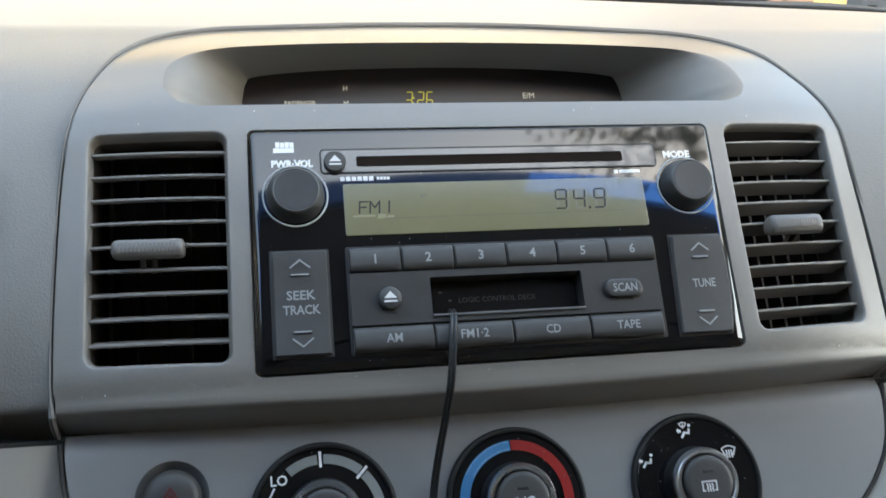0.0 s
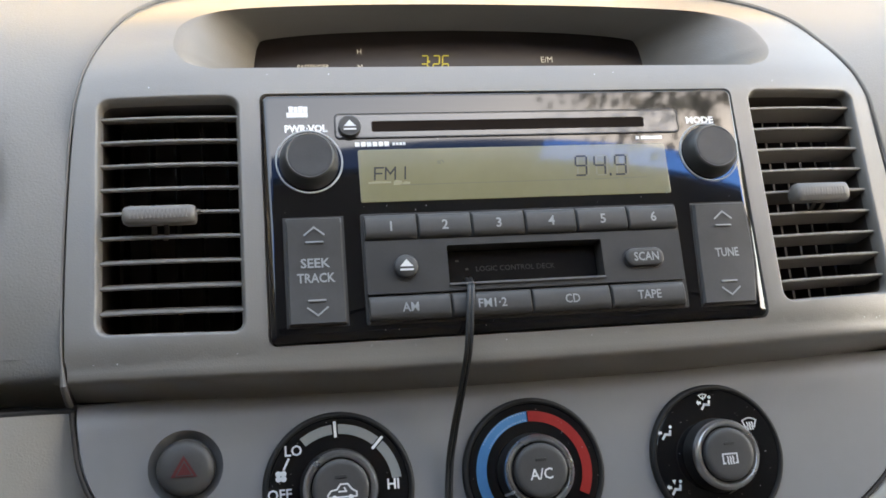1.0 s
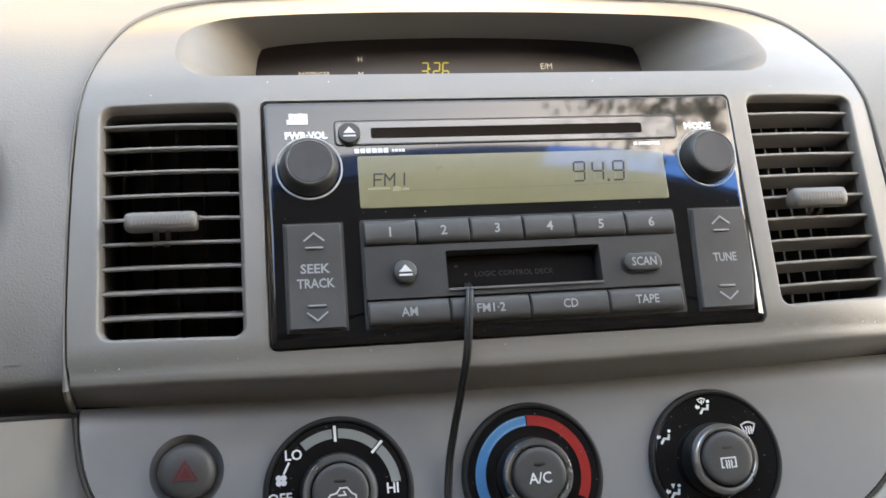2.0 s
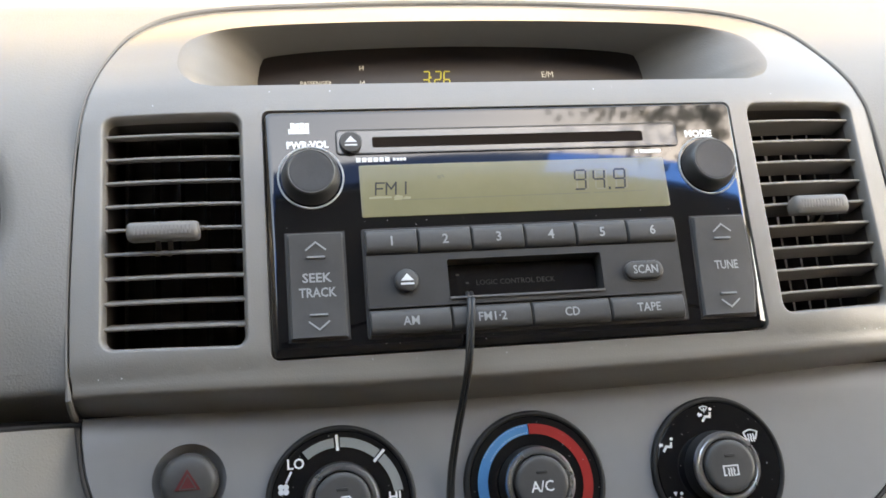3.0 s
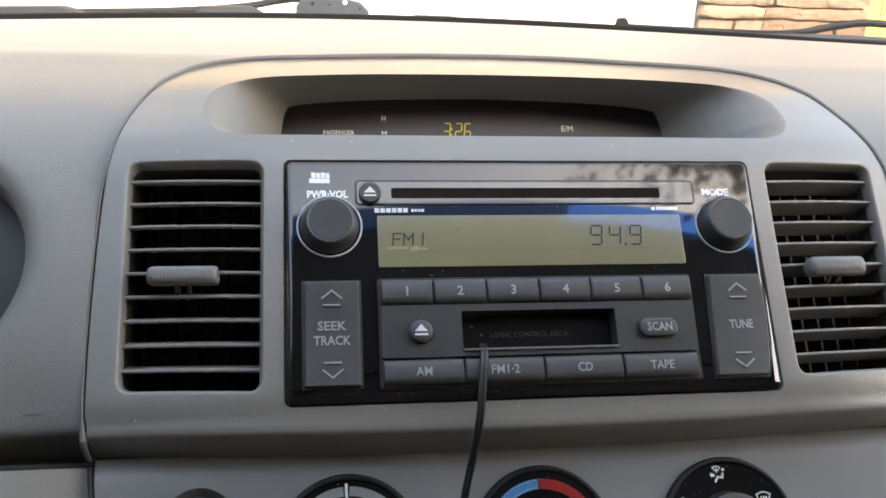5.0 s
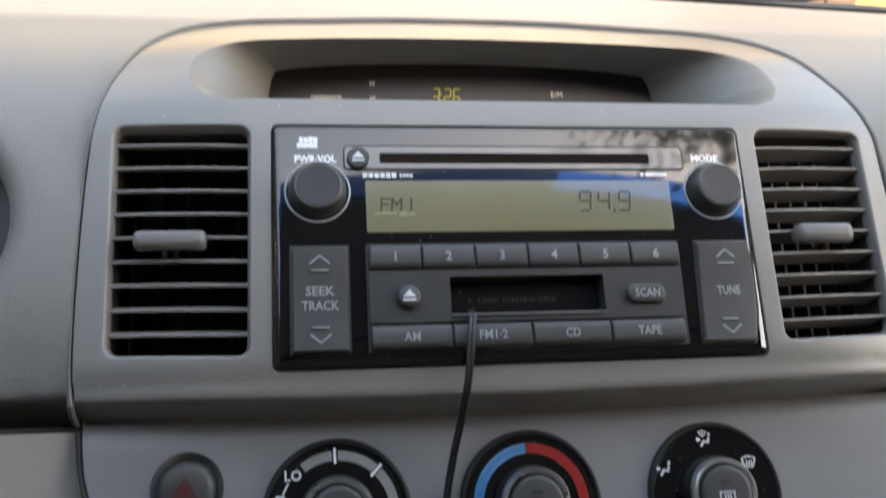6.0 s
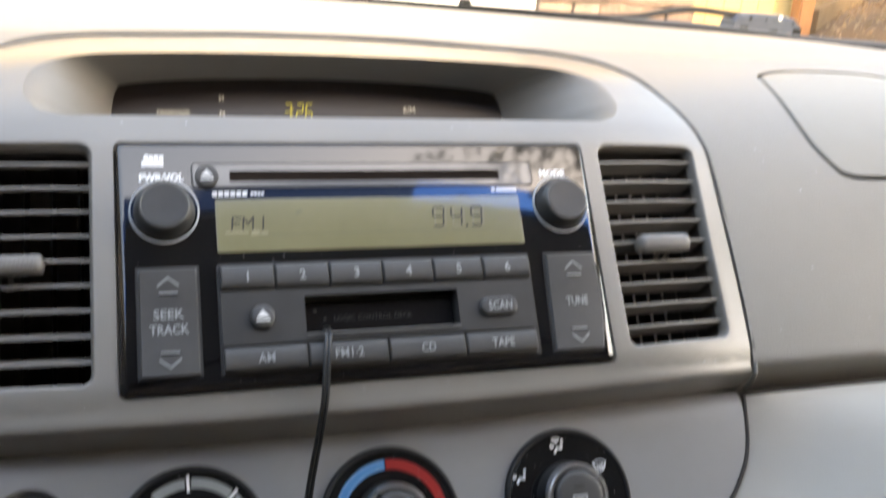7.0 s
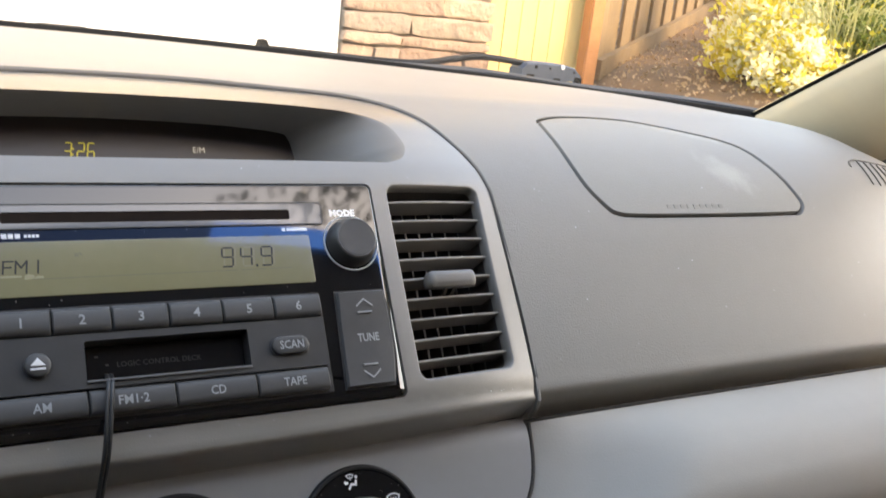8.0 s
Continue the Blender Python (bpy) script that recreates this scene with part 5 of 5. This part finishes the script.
loft(bm, [[screen_at(a, k) + Vector((0, dy, dz)) for a in np.linspace(-1, 1, 49)] for k, dy, dz in ((0.0, -0.020, 0.002), (0.0, -0.012, 0.0085), (0.0, -0.004, 0.0100), (0.0, 0.008, 0.0090), (0.0, 0.012, -0.02))], closed=False)
part("lower_seal", bm, FRIT, windscreen, "black rubber seal along the foot of the glass")
for s in (-1, 1):
    bm = loft(bmesh.new(), [[screen_at(s * a, k) + Vector((0, 0, dz)) for a, dz in ((0.9955, -0.001), (1.0, -0.003), (1.004, 0.003))] for k in np.linspace(0, 1, 25)], closed=False)
    part("side_seal", bm, FRIT, windscreen, "black border at the side of the glass")

for i, s in enumerate((-1, 1)):
    pil = thing("pillar_%d" % (i + 1), (s * 0.72, 0.3, 0.97), "beige padded windscreen pillar trim", "pillar", kind="structure", base=ID)
    rings = []
    for k in np.linspace(-0.03, 1.0, 22):
        p = screen_at(s * 1.0, k)
        rings.append([p + Vector((s * 0.004, 0.004, 0.003)), p + Vector((-s * 0.003, -0.006, -0.003)), p + Vector((-s * 0.003, -0.014, -0.010)), p + Vector((s * 0.006, -0.034, -0.021)), p + Vector((s * 0.030, -0.060, -0.035)), p + Vector((s * 0.075, -0.085, -0.045)), p + Vector((s * 0.11, -0.05, 0.0)), p + Vector((s * 0.05, 0.02, 0.01))])
    part("trim", loft(bmesh.new(), rings, True, True), PILLAR, pil)

roof = thing("ceiling", (0, -1.2, HEAD_Z), "beige fabric headliner", "headliner", kind="structure", base=ID)
bm = loft(bmesh.new(), [[Vector((x, y if y < -0.4 else head_y(0.873 * x), HEAD_Z + dz + 0.03 * (1 - (x / 0.75) ** 2) * min(1, (head_y(0.873 * x) - y if y < -0.4 else 0) * 3))) for x in np.linspace(-0.75, 0.75, 25)] for y, dz in ((0, 0.012), (0, 0.0), (-0.7, 0.0), (-0.9, 0.0), (-1.04, 0.0), (-1.04, 0.06), (-0.45, 0.05), (0, 0.012))], closed=False)
part("headliner", bm, HEADLINER, roof)
floor = thing("floor", (0, -1.0, 0.28), "dark beige carpeted cabin floor", "floor", kind="structure", base=ID)
part("carpet", box((-0.72, -1.05, 0.26), (0.72, 0.75, 0.28)), CARPET, floor, smooth=False)
for i, s in enumerate((-1, 1)):
    w = thing("wall_%s" % ("east" if s > 0 else "west"), (s * 0.75, -0.6, 0.28), "cabin side, its unseen upper part closed to block light", "cabin side", kind="structure", base=ID)
    part("side_panel", box((s * 0.775 - 0.012, -1.0, 0.28), (s * 0.775 + 0.03, 0.36, 0.985), 0.008), CARPET, w)
    # unseen fill over the side windows, added to limit light from the sides
    part("side_wall", box((s * 0.74 - 0.012, -1.0, 0.985), (s * 0.74 + 0.03, -0.40 if s > 0 else 0.30, 1.46), 0.008), HEADLINER if s > 0 else CARPET, w)
w = thing("wall_south", (0, -1.0, 0.28), "dark cabin space behind the front seats", "cabin rear", kind="structure", base=ID)
part("rear_panel", box((-0.78, -1.05, 0.28), (0.78, -1.0, 1.46), 0.008), CARPET, w)
w = thing("wall_north", (0, 0.75, 0.28), "dark firewall under the dashboard", "firewall", kind="structure", base=ID)
part("firewall", box((-0.73, 0.80, 0.26), (0.73, 0.84, 0.97)), BLACK, w)

# ---- cowl and wipers, outside the glass ----
def lift(x):
    """The cowl's rim stands higher towards the passenger's end."""
    k = min(1.0, max(0.0, (x - 0.12) / 0.42))
    return 0.0145 * k * k * (3 - 2 * k)


cowl = thing("cowl", (0, 0.86, 0.97), "weathered grey plastic cowl under the windscreen", "cowl", kind="structure", base=ID)
bm = loft(bmesh.new(), [[Vector((x, base_y(x) + dy, z + (0.0012 * math.sin(x * 40) + lift(x)) * (0.98 < z))) for x in np.linspace(-0.72, 0.72, 60)] for dy, z in ((0.02, 0.975), (0.022, 0.9900), (0.06, 0.9915), (0.12, 0.986), (0.24, 0.955), (0.25, 0.90))], closed=False)
part("cowl_panel", bm, COWL, cowl)
raised = bmesh.new()
for x0, x1 in ((-0.46, -0.32), (-0.24, -0.13), (0.02, 0.13)):
    rings = []
    for x in np.linspace(x0, x1, 12):
        t = (x - x0) / (x1 - x0)
        h = (0.017 if x0 < 0 else 0.010) * min(1, 4 * t, 4 * (1 - t))
        y = base_y(x) + 0.075
        rings.append([(x, y - 0.014, 0.988), (x, y - 0.010, 0.990 + h), (x, y + 0.020, 0.990 + h), (x, y + 0.026, 0.985)])
    loft(raised, rings, True, True)
part("cowl_rib", raised, COWL, cowl, "raised rib of the cowl")


def wiper(name, block, size, arm_pts, label):
    x, y, z = block
    w, d, h = size
    t = thing(name, (x, y, z - 0.004), label, "wiper", "windscreen wipers", base=ID)
    bm = bmesh.new()
    prof = [(-0.5, 0.0), (-0.5, 0.55), (-0.42, 0.92), (-0.2, 1.0), (0.18, 0.97), (0.38, 0.8), (0.48, 0.45), (0.5, 0.0)]
    loft(bm, [[Vector((x + a * w, y + e * d, z + b * h * s)) for a, b in prof] for e, s in ((-0.5, 0.9), (-0.42, 1.0), (0.42, 1.0), (0.5, 0.9))], True, True)
    part("pivot_block", bm, WIPERMETAL, t, "worn blue-grey metal pivot block", smooth=False)
    for a, b, r in ((-0.28, 0.72, 0.0022), (0.16, 0.82, 0.0030), (0.36, 0.55, 0.0015), (-0.05, 0.7, 0.0014)):
        bm = bmesh.new()
        loft(bm, [[Vector((x + a * w + r * math.cos(q), y + yy * d, z + b * h + r * math.sin(q))) for q in np.linspace(0, 2 * math.pi, 12, endpoint=False)] for yy in (-0.53, -0.45)], True, True)
        part("rivet", bm, FRIT if b < 0.8 else GARAGE, t, "pale bolt head" if b >= 0.8 else "dark hole in the block")
    for a in (-0.36, 0.08, 0.44):
        part("notch", box((x + a * w - 0.006, y - 0.53 * d, z - 0.002), (x + a * w + 0.006, y - 0.4 * d, z + (0.006 if a != 0.08 else 0.003))), FRIT, t, "dark notch at the foot")
    part("arm", tube(spline(arm_pts, 6), [0.0042] * 1000, 8), WIPERARM, t, "black curved wiper arm")
    return t


wiper("wiper", (-0.058, 0.86, 0.9935), (0.092, 0.03, 0.026), [(-0.40, 0.80, 0.9955), (-0.26, 0.85, 0.9985), (-0.171, 0.86, 1.0055), (-0.13, 0.86, 1.0130), (-0.105, 0.86, 1.0165), (-0.075, 0.86, 1.0150)], "wiper pivot with a black curved arm outside the glass")
wiper("wiper", (0.650, 0.66, 0.9955), (0.098, 0.03, 0.022), [(0.30, 0.79, 0.9975), (0.40, 0.70, 1.0000), (0.456, 0.66, 1.0035), (0.51, 0.66, 1.0125), (0.553, 0.66, 1.0175), (0.625, 0.66, 1.0125)], "wiper pivot with a black curved arm outside the glass")
nozzle = thing("washer_nozzle", (0.29, 0.76, 0.985), "small dark washer nozzle on the cowl", "washer nozzle", base=ID)
bm = bmesh.new()
loft(bm, [[Vector((0.29 + a * 0.0068, 0.76 + e * 0.008, 0.984 + b * 0.0262)) for a, b in ((-1, 0), (-0.95, 0.6), (-0.6, 0.95), (0.4, 1.0), (0.85, 0.8), (1, 0))] for e in (-1, -0.8, 0.8, 1)], True, True)
part("body", bm, FRIT, nozzle)

# ---- outside: ground, house, fence, planting ----
def ground_z(x, y):
    bank = 0.80 + 0.205 * (x - 2.8) + 0.005 * (y - 3.2)
    side = min(1.0, max(0.0, (x - 2.25) / 0.7))
    far = min(1.0, max(0.0, (14 - math.hypot(x - 3, y - 3)) / 6))
    s = side * side * (3 - 2 * side) * far
    return max(0.0, min(bank, 1.9)) * s


ground = thing("ground", (0, 0, 0), "pale concrete driveway rising to a planted bank", "ground", kind="structure", base=ID)
xs = sorted(set([-3000, -300, -60, -20, -10, -6] + list(np.arange(-4, 2, 0.5)) + list(np.arange(2, 8, 0.15)) + [9, 10, 12, 15, 20, 60, 300, 3000]))
ys = sorted(set([-3000, -300, -60, -20, -12, -9, -6, -4] + list(np.arange(-3, 1.5, 0.5)) + list(np.arange(1.5, 8, 0.15)) + [9, 10, 12, 15, 20, 60, 300, 3000]))
bm = loft(bmesh.new(), [[Vector((x, y, ground_z(x, y) + (0.015 * noise.noise((x * 3, y * 3, 0)) if 2.4 < x < 9 else 0))) for x in xs] for y in ys], closed=False)
for f_ in bm.faces:
    c = f_.calc_center_median()
    f_.material_index = 1 if c.x > 2.35 and c.y > -8 else 0
part("sheet", bm, [CONCRETE, SOIL], ground)

# made-up wall out of view; keeps low sky light off the house front
sky_screen = thing("sky_screen_wall", (0, -12, 0), "unseen added wall that screens low sky behind the parked car", "wall", kind="structure", base=ID)
part("wall", box((-22, -12.3, 0), (22, -12, 9.0)), RENDERED, sky_screen, smooth=False)
part("coping", box((-22.05, -12.36, 9.0), (22.05, -11.94, 9.12), 0.02), RENDERED, sky_screen)

garage = thing("garage_door", (0, 3.22, 0), "white panelled garage door", "garage door", base=ID)
for r in range(4):
    for c in range(4):
        x0, z0 = -1.42 + c * 0.715, 0.01 + r * 0.54
        bm = loft(bmesh.new(), [[Vector((x0 + (0 if a < 0 else 0.713) - a * e, y, z0 + (0 if b < 0 else 0.536) - b * e)) for a, b in ((-1, -1), (1, -1), (1, 1), (-1, 1))] for e, y in ((0.0, 3.27), (0.0, 3.22), (0.06, 3.22), (0.075, 3.228), (0.10, 3.228), (0.115, 3.222))], False, True)
        part("panel", bm, GARAGE, garage, smooth=False)
house = thing("house_wall", (2.4, 3.4, 0), "pale yellow house wall beside the garage", "house wall", base=ID)
part("wall", box((2.02, 3.34, 0.0), (2.80, 3.48, 4.3)), YELLOWWALL, house, smooth=False)
for i in range(8):
    x = 2.135 + i * 0.09
    part("batten", box((x, 3.336, 0.0), (x + 0.004, 3.341, 4.3)), YELLOWWALL, house, smooth=False)
part("lintel", box((-1.9, 3.26, 2.175), (2.01, 3.48, 4.3)), YELLOWWALL, house, smooth=False)
part("side_wall", box((-2.6, 3.26, 0.0), (-1.91, 3.48, 4.3)), YELLOWWALL, house, smooth=False)

post = thing("gate_post", (2.76, 3.3, 0), "orange-brown timber gate post", "post", base=ID)
part("timber", box((2.742, 3.24, 0.3), (2.820, 3.31, 2.3), 0.006), POSTWOOD, post)

A_, B_ = Vector((2.84, 3.30)), Vector((6.6, 5.75))
fence = thing("fence", (2.84, 3.30, 0.8), "weathered brown board fence climbing the bank", "fence", base=ID)
run = (B_ - A_).length
dirv = (B_ - A_).normalized()
nrm = Vector((dirv.y, -dirv.x))


def along(s, off, z):
    p = A_ + dirv * s + nrm * off
    return Vector((p.x, p.y, z))


rng = random.Random(3)
s = 0.0
while s < run:
    w_ = 0.138 + rng.uniform(-0.004, 0.004)
    z0 = 0.845 + s * 0.1735
    off = rng.uniform(-0.003, 0.003) - (0.021 if int(s / 0.136) % 2 else 0.0)
    bm = loft(bmesh.new(), [[along(s + 0.003, off, z), along(s + w_, off, z + (w_ * 0.17 if z < 2 else 0)), along(s + w_, off - 0.018, z + (w_ * 0.17 if z < 2 else 0)), along(s + 0.003, off - 0.018, z)] for z in (z0, z0 + 1.75)], True, True)
    part("board", bm, FENCEWOOD, fence, smooth=False)
    s += w_ - 0.004
for z_off, h_ in ((0.0, 0.10), (1.5, 0.09)):
    bm = loft(bmesh.new(), [[along(s_, o, 0.80 + s_ * 0.1735 + z_off + dz) for o, dz in ((0.012, 0), (0.045, 0), (0.045, h_), (0.012, h_))] for s_ in np.linspace(0, run, 6)], True, True)
    part("rail", bm, FENCEWOOD, fence, "long horizontal rail", smooth=False)
for s_ in (2.4, 4.3):
    bm = loft(bmesh.new(), [[along(s_ + a, o, z) for a, o in ((0, 0.02), (0.09, 0.02), (0.09, 0.075), (0, 0.075))] for z in (0.3, 2.6 + s_ * 0.17)], True, True)
    part("fence_post", bm, FENCEWOOD, fence, smooth=False)

# stones of the pier
pier = thing("stone_pier", (1.8, 3.2, 0), "stacked ledge stone pier beside the garage door", "stone pier", base=ID)
part("core", box((1.46, 3.225, 0.0), (2.16, 3.45, 2.9)), MORTAR, pier, smooth=False)
# wavy bed joints, stones of uneven length between them
beds, z = [0.0], 0.0
while z < 2.85:
    z += rng.choice((0.050, 0.060, 0.070, 0.082, 0.094))
    beds.append(z)


def bed(i, x):
    return beds[i] + 0.011 * noise.noise((x * 3.2, i * 7.3, 1.7)) + 0.006 * noise.noise((x * 11, i * 5.1, 4.2)) - 0.010 * (i % 3 - 1) * (x - 1.8)


for i in range(len(beds) - 1):
    x = 1.445
    while x < 2.165:
        w_ = min(rng.choice((rng.uniform(0.10, 0.2), rng.uniform(0.22, 0.36), rng.uniform(0.34, 0.5))), 2.17 - x)
        if 2.17 - (x + w_) < 0.07:
            w_ = 2.17 - x
        y0 = 3.20 + rng.uniform(-0.016, 0.012)
        g = rng.uniform(0.0012, 0.0030)
        x0, x1 = x + g, x + w_ - g
        sl0, sl1 = rng.uniform(-0.008, 0.008), rng.uniform(-0.008, 0.008)
        n_ = max(3, int(w_ / 0.05))
        lo_ = [(x0 + (x1 - x0) * k / n_ - sl0 * (k == 0) - sl1 * (k == n_), bed(i, x0 + (x1 - x0) * k / n_) + g + (0.006 if k in (0, n_) else 0.0)) for k in range(n_ + 1)]
        up_ = [(x0 + (x1 - x0) * k / n_ + sl0 * (k == 0) + sl1 * (k == n_), bed(i + 1, x0 + (x1 - x0) * k / n_) - g - (0.007 if k in (0, n_) else 0.0)) for k in range(n_ + 1)][::-1]
        ringo = lo_ + up_
        cx, cz = (x0 + x1) / 2, sum(p[1] for p in ringo) / len(ringo)
        hh = beds[i + 1] - beds[i]
        bm = loft(bmesh.new(), [[Vector((cx + (a - cx) * (1 - 2 * e / max(0.05, x1 - x0)), y0 + d + rng.uniform(-0.003, 0.003) * (d < 0.05), cz + (b - cz) * (1 - 2 * e / hh))) for a, b in ringo] for e, d in ((0, 0.06), (0, 0.006), (0.0018, 0.0), (0.008, -0.003), (0.022, -0.004))], False, True)
        part("stone", bm, STONE, pier, smooth=True)
        x += w_


def leaf(bm, p, size, rnd, long=1.6):
    d = Vector((rnd.gauss(0, 1), rnd.gauss(0, 1), rnd.gauss(0, 1) + 0.4)).normalized()
    o = d.orthogonal().normalized()
    o.rotate(Matrix.Rotation(rnd.uniform(0, 6.28), 3, d))
    n_ = d.cross(o)
    vs = [bm.verts.new(p), bm.verts.new(p + d * size * long * 0.5 + o * size * 0.5 + n_ * size * 0.12), bm.verts.new(p + d * size * long), bm.verts.new(p + d * size * long * 0.5 - o * size * 0.5 + n_ * size * 0.12)]
    bm.faces.new(vs)


def bush(at, radius, height, leaves, mats, label, seed, size=0.021):
    r_ = random.Random(seed)
    x, y = at
    z = ground_z(x, y) - 0.02
    b = thing("bush", (x, y, z), label, "bush", "bushes on the bank", base=ID)
    bm = bmesh.new()
    tips = []
    for i in range(26):
        a = r_.uniform(0, 6.28)
        e = r_.uniform(0.2, 1.45)
        L_ = r_.uniform(0.6, 1.05)
        tip = Vector((x + radius * L_ * math.cos(a) * math.cos(e), y + radius * L_ * math.sin(a) * math.cos(e), z + height * L_ * math.sin(e)))
        tips.append(tip)
        root = Vector((x, y, z))
        tube([root, root.lerp(tip, 0.5) + Vector((0, 0, 0.05)), tip], [0.008, 0.005, 0.002], 5, bm)
    part("stems", bm, BARK, b, "thin brown stems")
    for m_, share, nm in mats:
        bm = bmesh.new()
        for k in range(int(leaves * share)):
            bloom = m_ is LEAFW and k % 3
            c = r_.choice(tips[::2] if bloom else tips)
            t = r_.uniform(0.82, 1.06) if bloom else r_.uniform(0.45, 1.0)
            sp = 0.028 if bloom else 0.05
            p = Vector((x, y, z)).lerp(c, t) + Vector((r_.gauss(0, sp), r_.gauss(0, sp), r_.gauss(0, sp)))
            leaf(bm, p, size * r_.uniform(0.6, 1.3), r_)
        part("foliage", bm, m_, b, nm, smooth=False, kind="stuff")
    return b


# the large pale share also paints the bush's sunlit glare
YEL = ((LEAFY, 0.42, "yellow-green leaves"), (LEAFW, 0.58, "pale blossoms and leaves whitened for strong light"))
bush((3.33, 2.72), 0.36, 0.44, 11000, YEL, "bright yellow flowering bush on the mulch bank", 1, 0.024)
bush((4.10, 3.15), 0.44, 0.60, 9000, YEL, "bright yellow flowering bush on the mulch bank", 2, 0.026)
bush((3.72, 2.50), 0.46, 0.52, 5000, ((LEAFG, 0.9, "grey-green leaves"), (LEAFY, 0.1, "yellow-green leaves")), "loose grey-green shrub on the bank", 3, 0.018)
bush((3.26, 2.38), 0.30, 0.24, 2600, YEL, "low yellow flowering bush on the mulch bank", 5)
bush((4.9, 2.75), 0.6, 0.75, 2600, ((LEAFG, 0.85, "grey-green leaves"), (LEAFY, 0.15, "yellow-green leaves")), "loose grey-green shrub on the bank", 4, 0.026)
bush((5.6, 3.6), 0.7, 0.8, 2400, ((LEAFG, 0.85, "grey-green leaves"), (LEAFY, 0.15, "yellow-green leaves")), "loose grey-green shrub on the bank", 6, 0.045)

grass = thing("fountain_grass", (3.5, 2.42, ground_z(3.5, 2.42)), "clump of pale arching grass stalks", "grass", base=ID)
bm = bmesh.new()
r_ = random.Random(9)
for i in range(70):
    a, L_ = r_.uniform(0, 6.28), r_.uniform(0.35, 0.75)
    p0 = Vector((3.5 + r_.uniform(-.1, .1), 2.42 + r_.uniform(-.1, .1), ground_z(3.5, 2.42) - 0.02))
    d = Vector((math.cos(a), math.sin(a), 0))
    tube([p0, p0 + d * L_ * 0.15 + Vector((0, 0, L_ * 0.6)), p0 + d * L_ * 0.45 + Vector((0, 0, L_ * 0.9)), p0 + d * L_ * 0.85 + Vector((0, 0, L_ * 0.85))], [0.004, 0.003, 0.003, 0.001], 4, bm)
part("stalks", bm, STALK, grass, kind="stuff")

mulch = thing("mulch", (3.4, 3.3, 0.9), "scattered brown bark chips on soil", "mulch", kind="stuff", base=ID)
bm = bmesh.new()
r_ = random.Random(4)
for i in range(6500):
    x, y = r_.uniform(2.7, 5.2), r_.uniform(2.2, 4.9)
    z = ground_z(x, y) + 0.008
    leaf(bm, Vector((x, y, z)), r_.uniform(0.006, 0.019), r_, 1.4)
part("chips", bm, CHIP, mulch, smooth=False, kind="stuff")

# the tall tree beside the drive, whose crown shows in the radio's gloss
tree = thing("tree", (5.0, -3.9, ground_z(5.0, -3.9) - 0.05), "tall dark-leaved tree beside the drive", "tree", base=ID)
r_ = random.Random(14)
root = Vector((5.0, -3.9, ground_z(5.0, -3.9) - 0.05))
bm = tube([root, root + Vector((0.1, 0, 2.0)), root + Vector((-0.1, 0.1, 4.2)), root + Vector((-0.3, 0.1, 8.6)), root + Vector((-0.3, 0.2, 13.0))], [0.22, 0.17, 0.13, 0.08, 0.02], 12)
part("trunk", bm, BARK, tree)
limbs, leaves_ = bmesh.new(), bmesh.new()
for i in range(80):
    h = r_.uniform(8.3, 12.2)
    a = r_.uniform(0, 6.28)
    L_ = r_.uniform(0.9, 3.0) * (1.5 - 0.07 * h)
    p0 = root + Vector((-0.2, 0.1, h))
    p1 = p0 + Vector((math.cos(a) * L_, math.sin(a) * L_, 0.12 * L_))
    tube([p0, p0.lerp(p1, 0.5) + Vector((0, 0, 0.1)), p1], [0.04, 0.025, 0.008], 6, limbs)
    for k in range(110):
        q = p0.lerp(p1, r_.uniform(0.4, 1.08)) + Vector((r_.gauss(0, 0.22), r_.gauss(0, 0.22), r_.gauss(0, 0.2)))
        leaf(leaves_, q, r_.uniform(0.06, 0.13), r_)
part("limbs", limbs, BARK, tree)
part("crown", leaves_, TREELEAF, tree, smooth=False, kind="stuff")
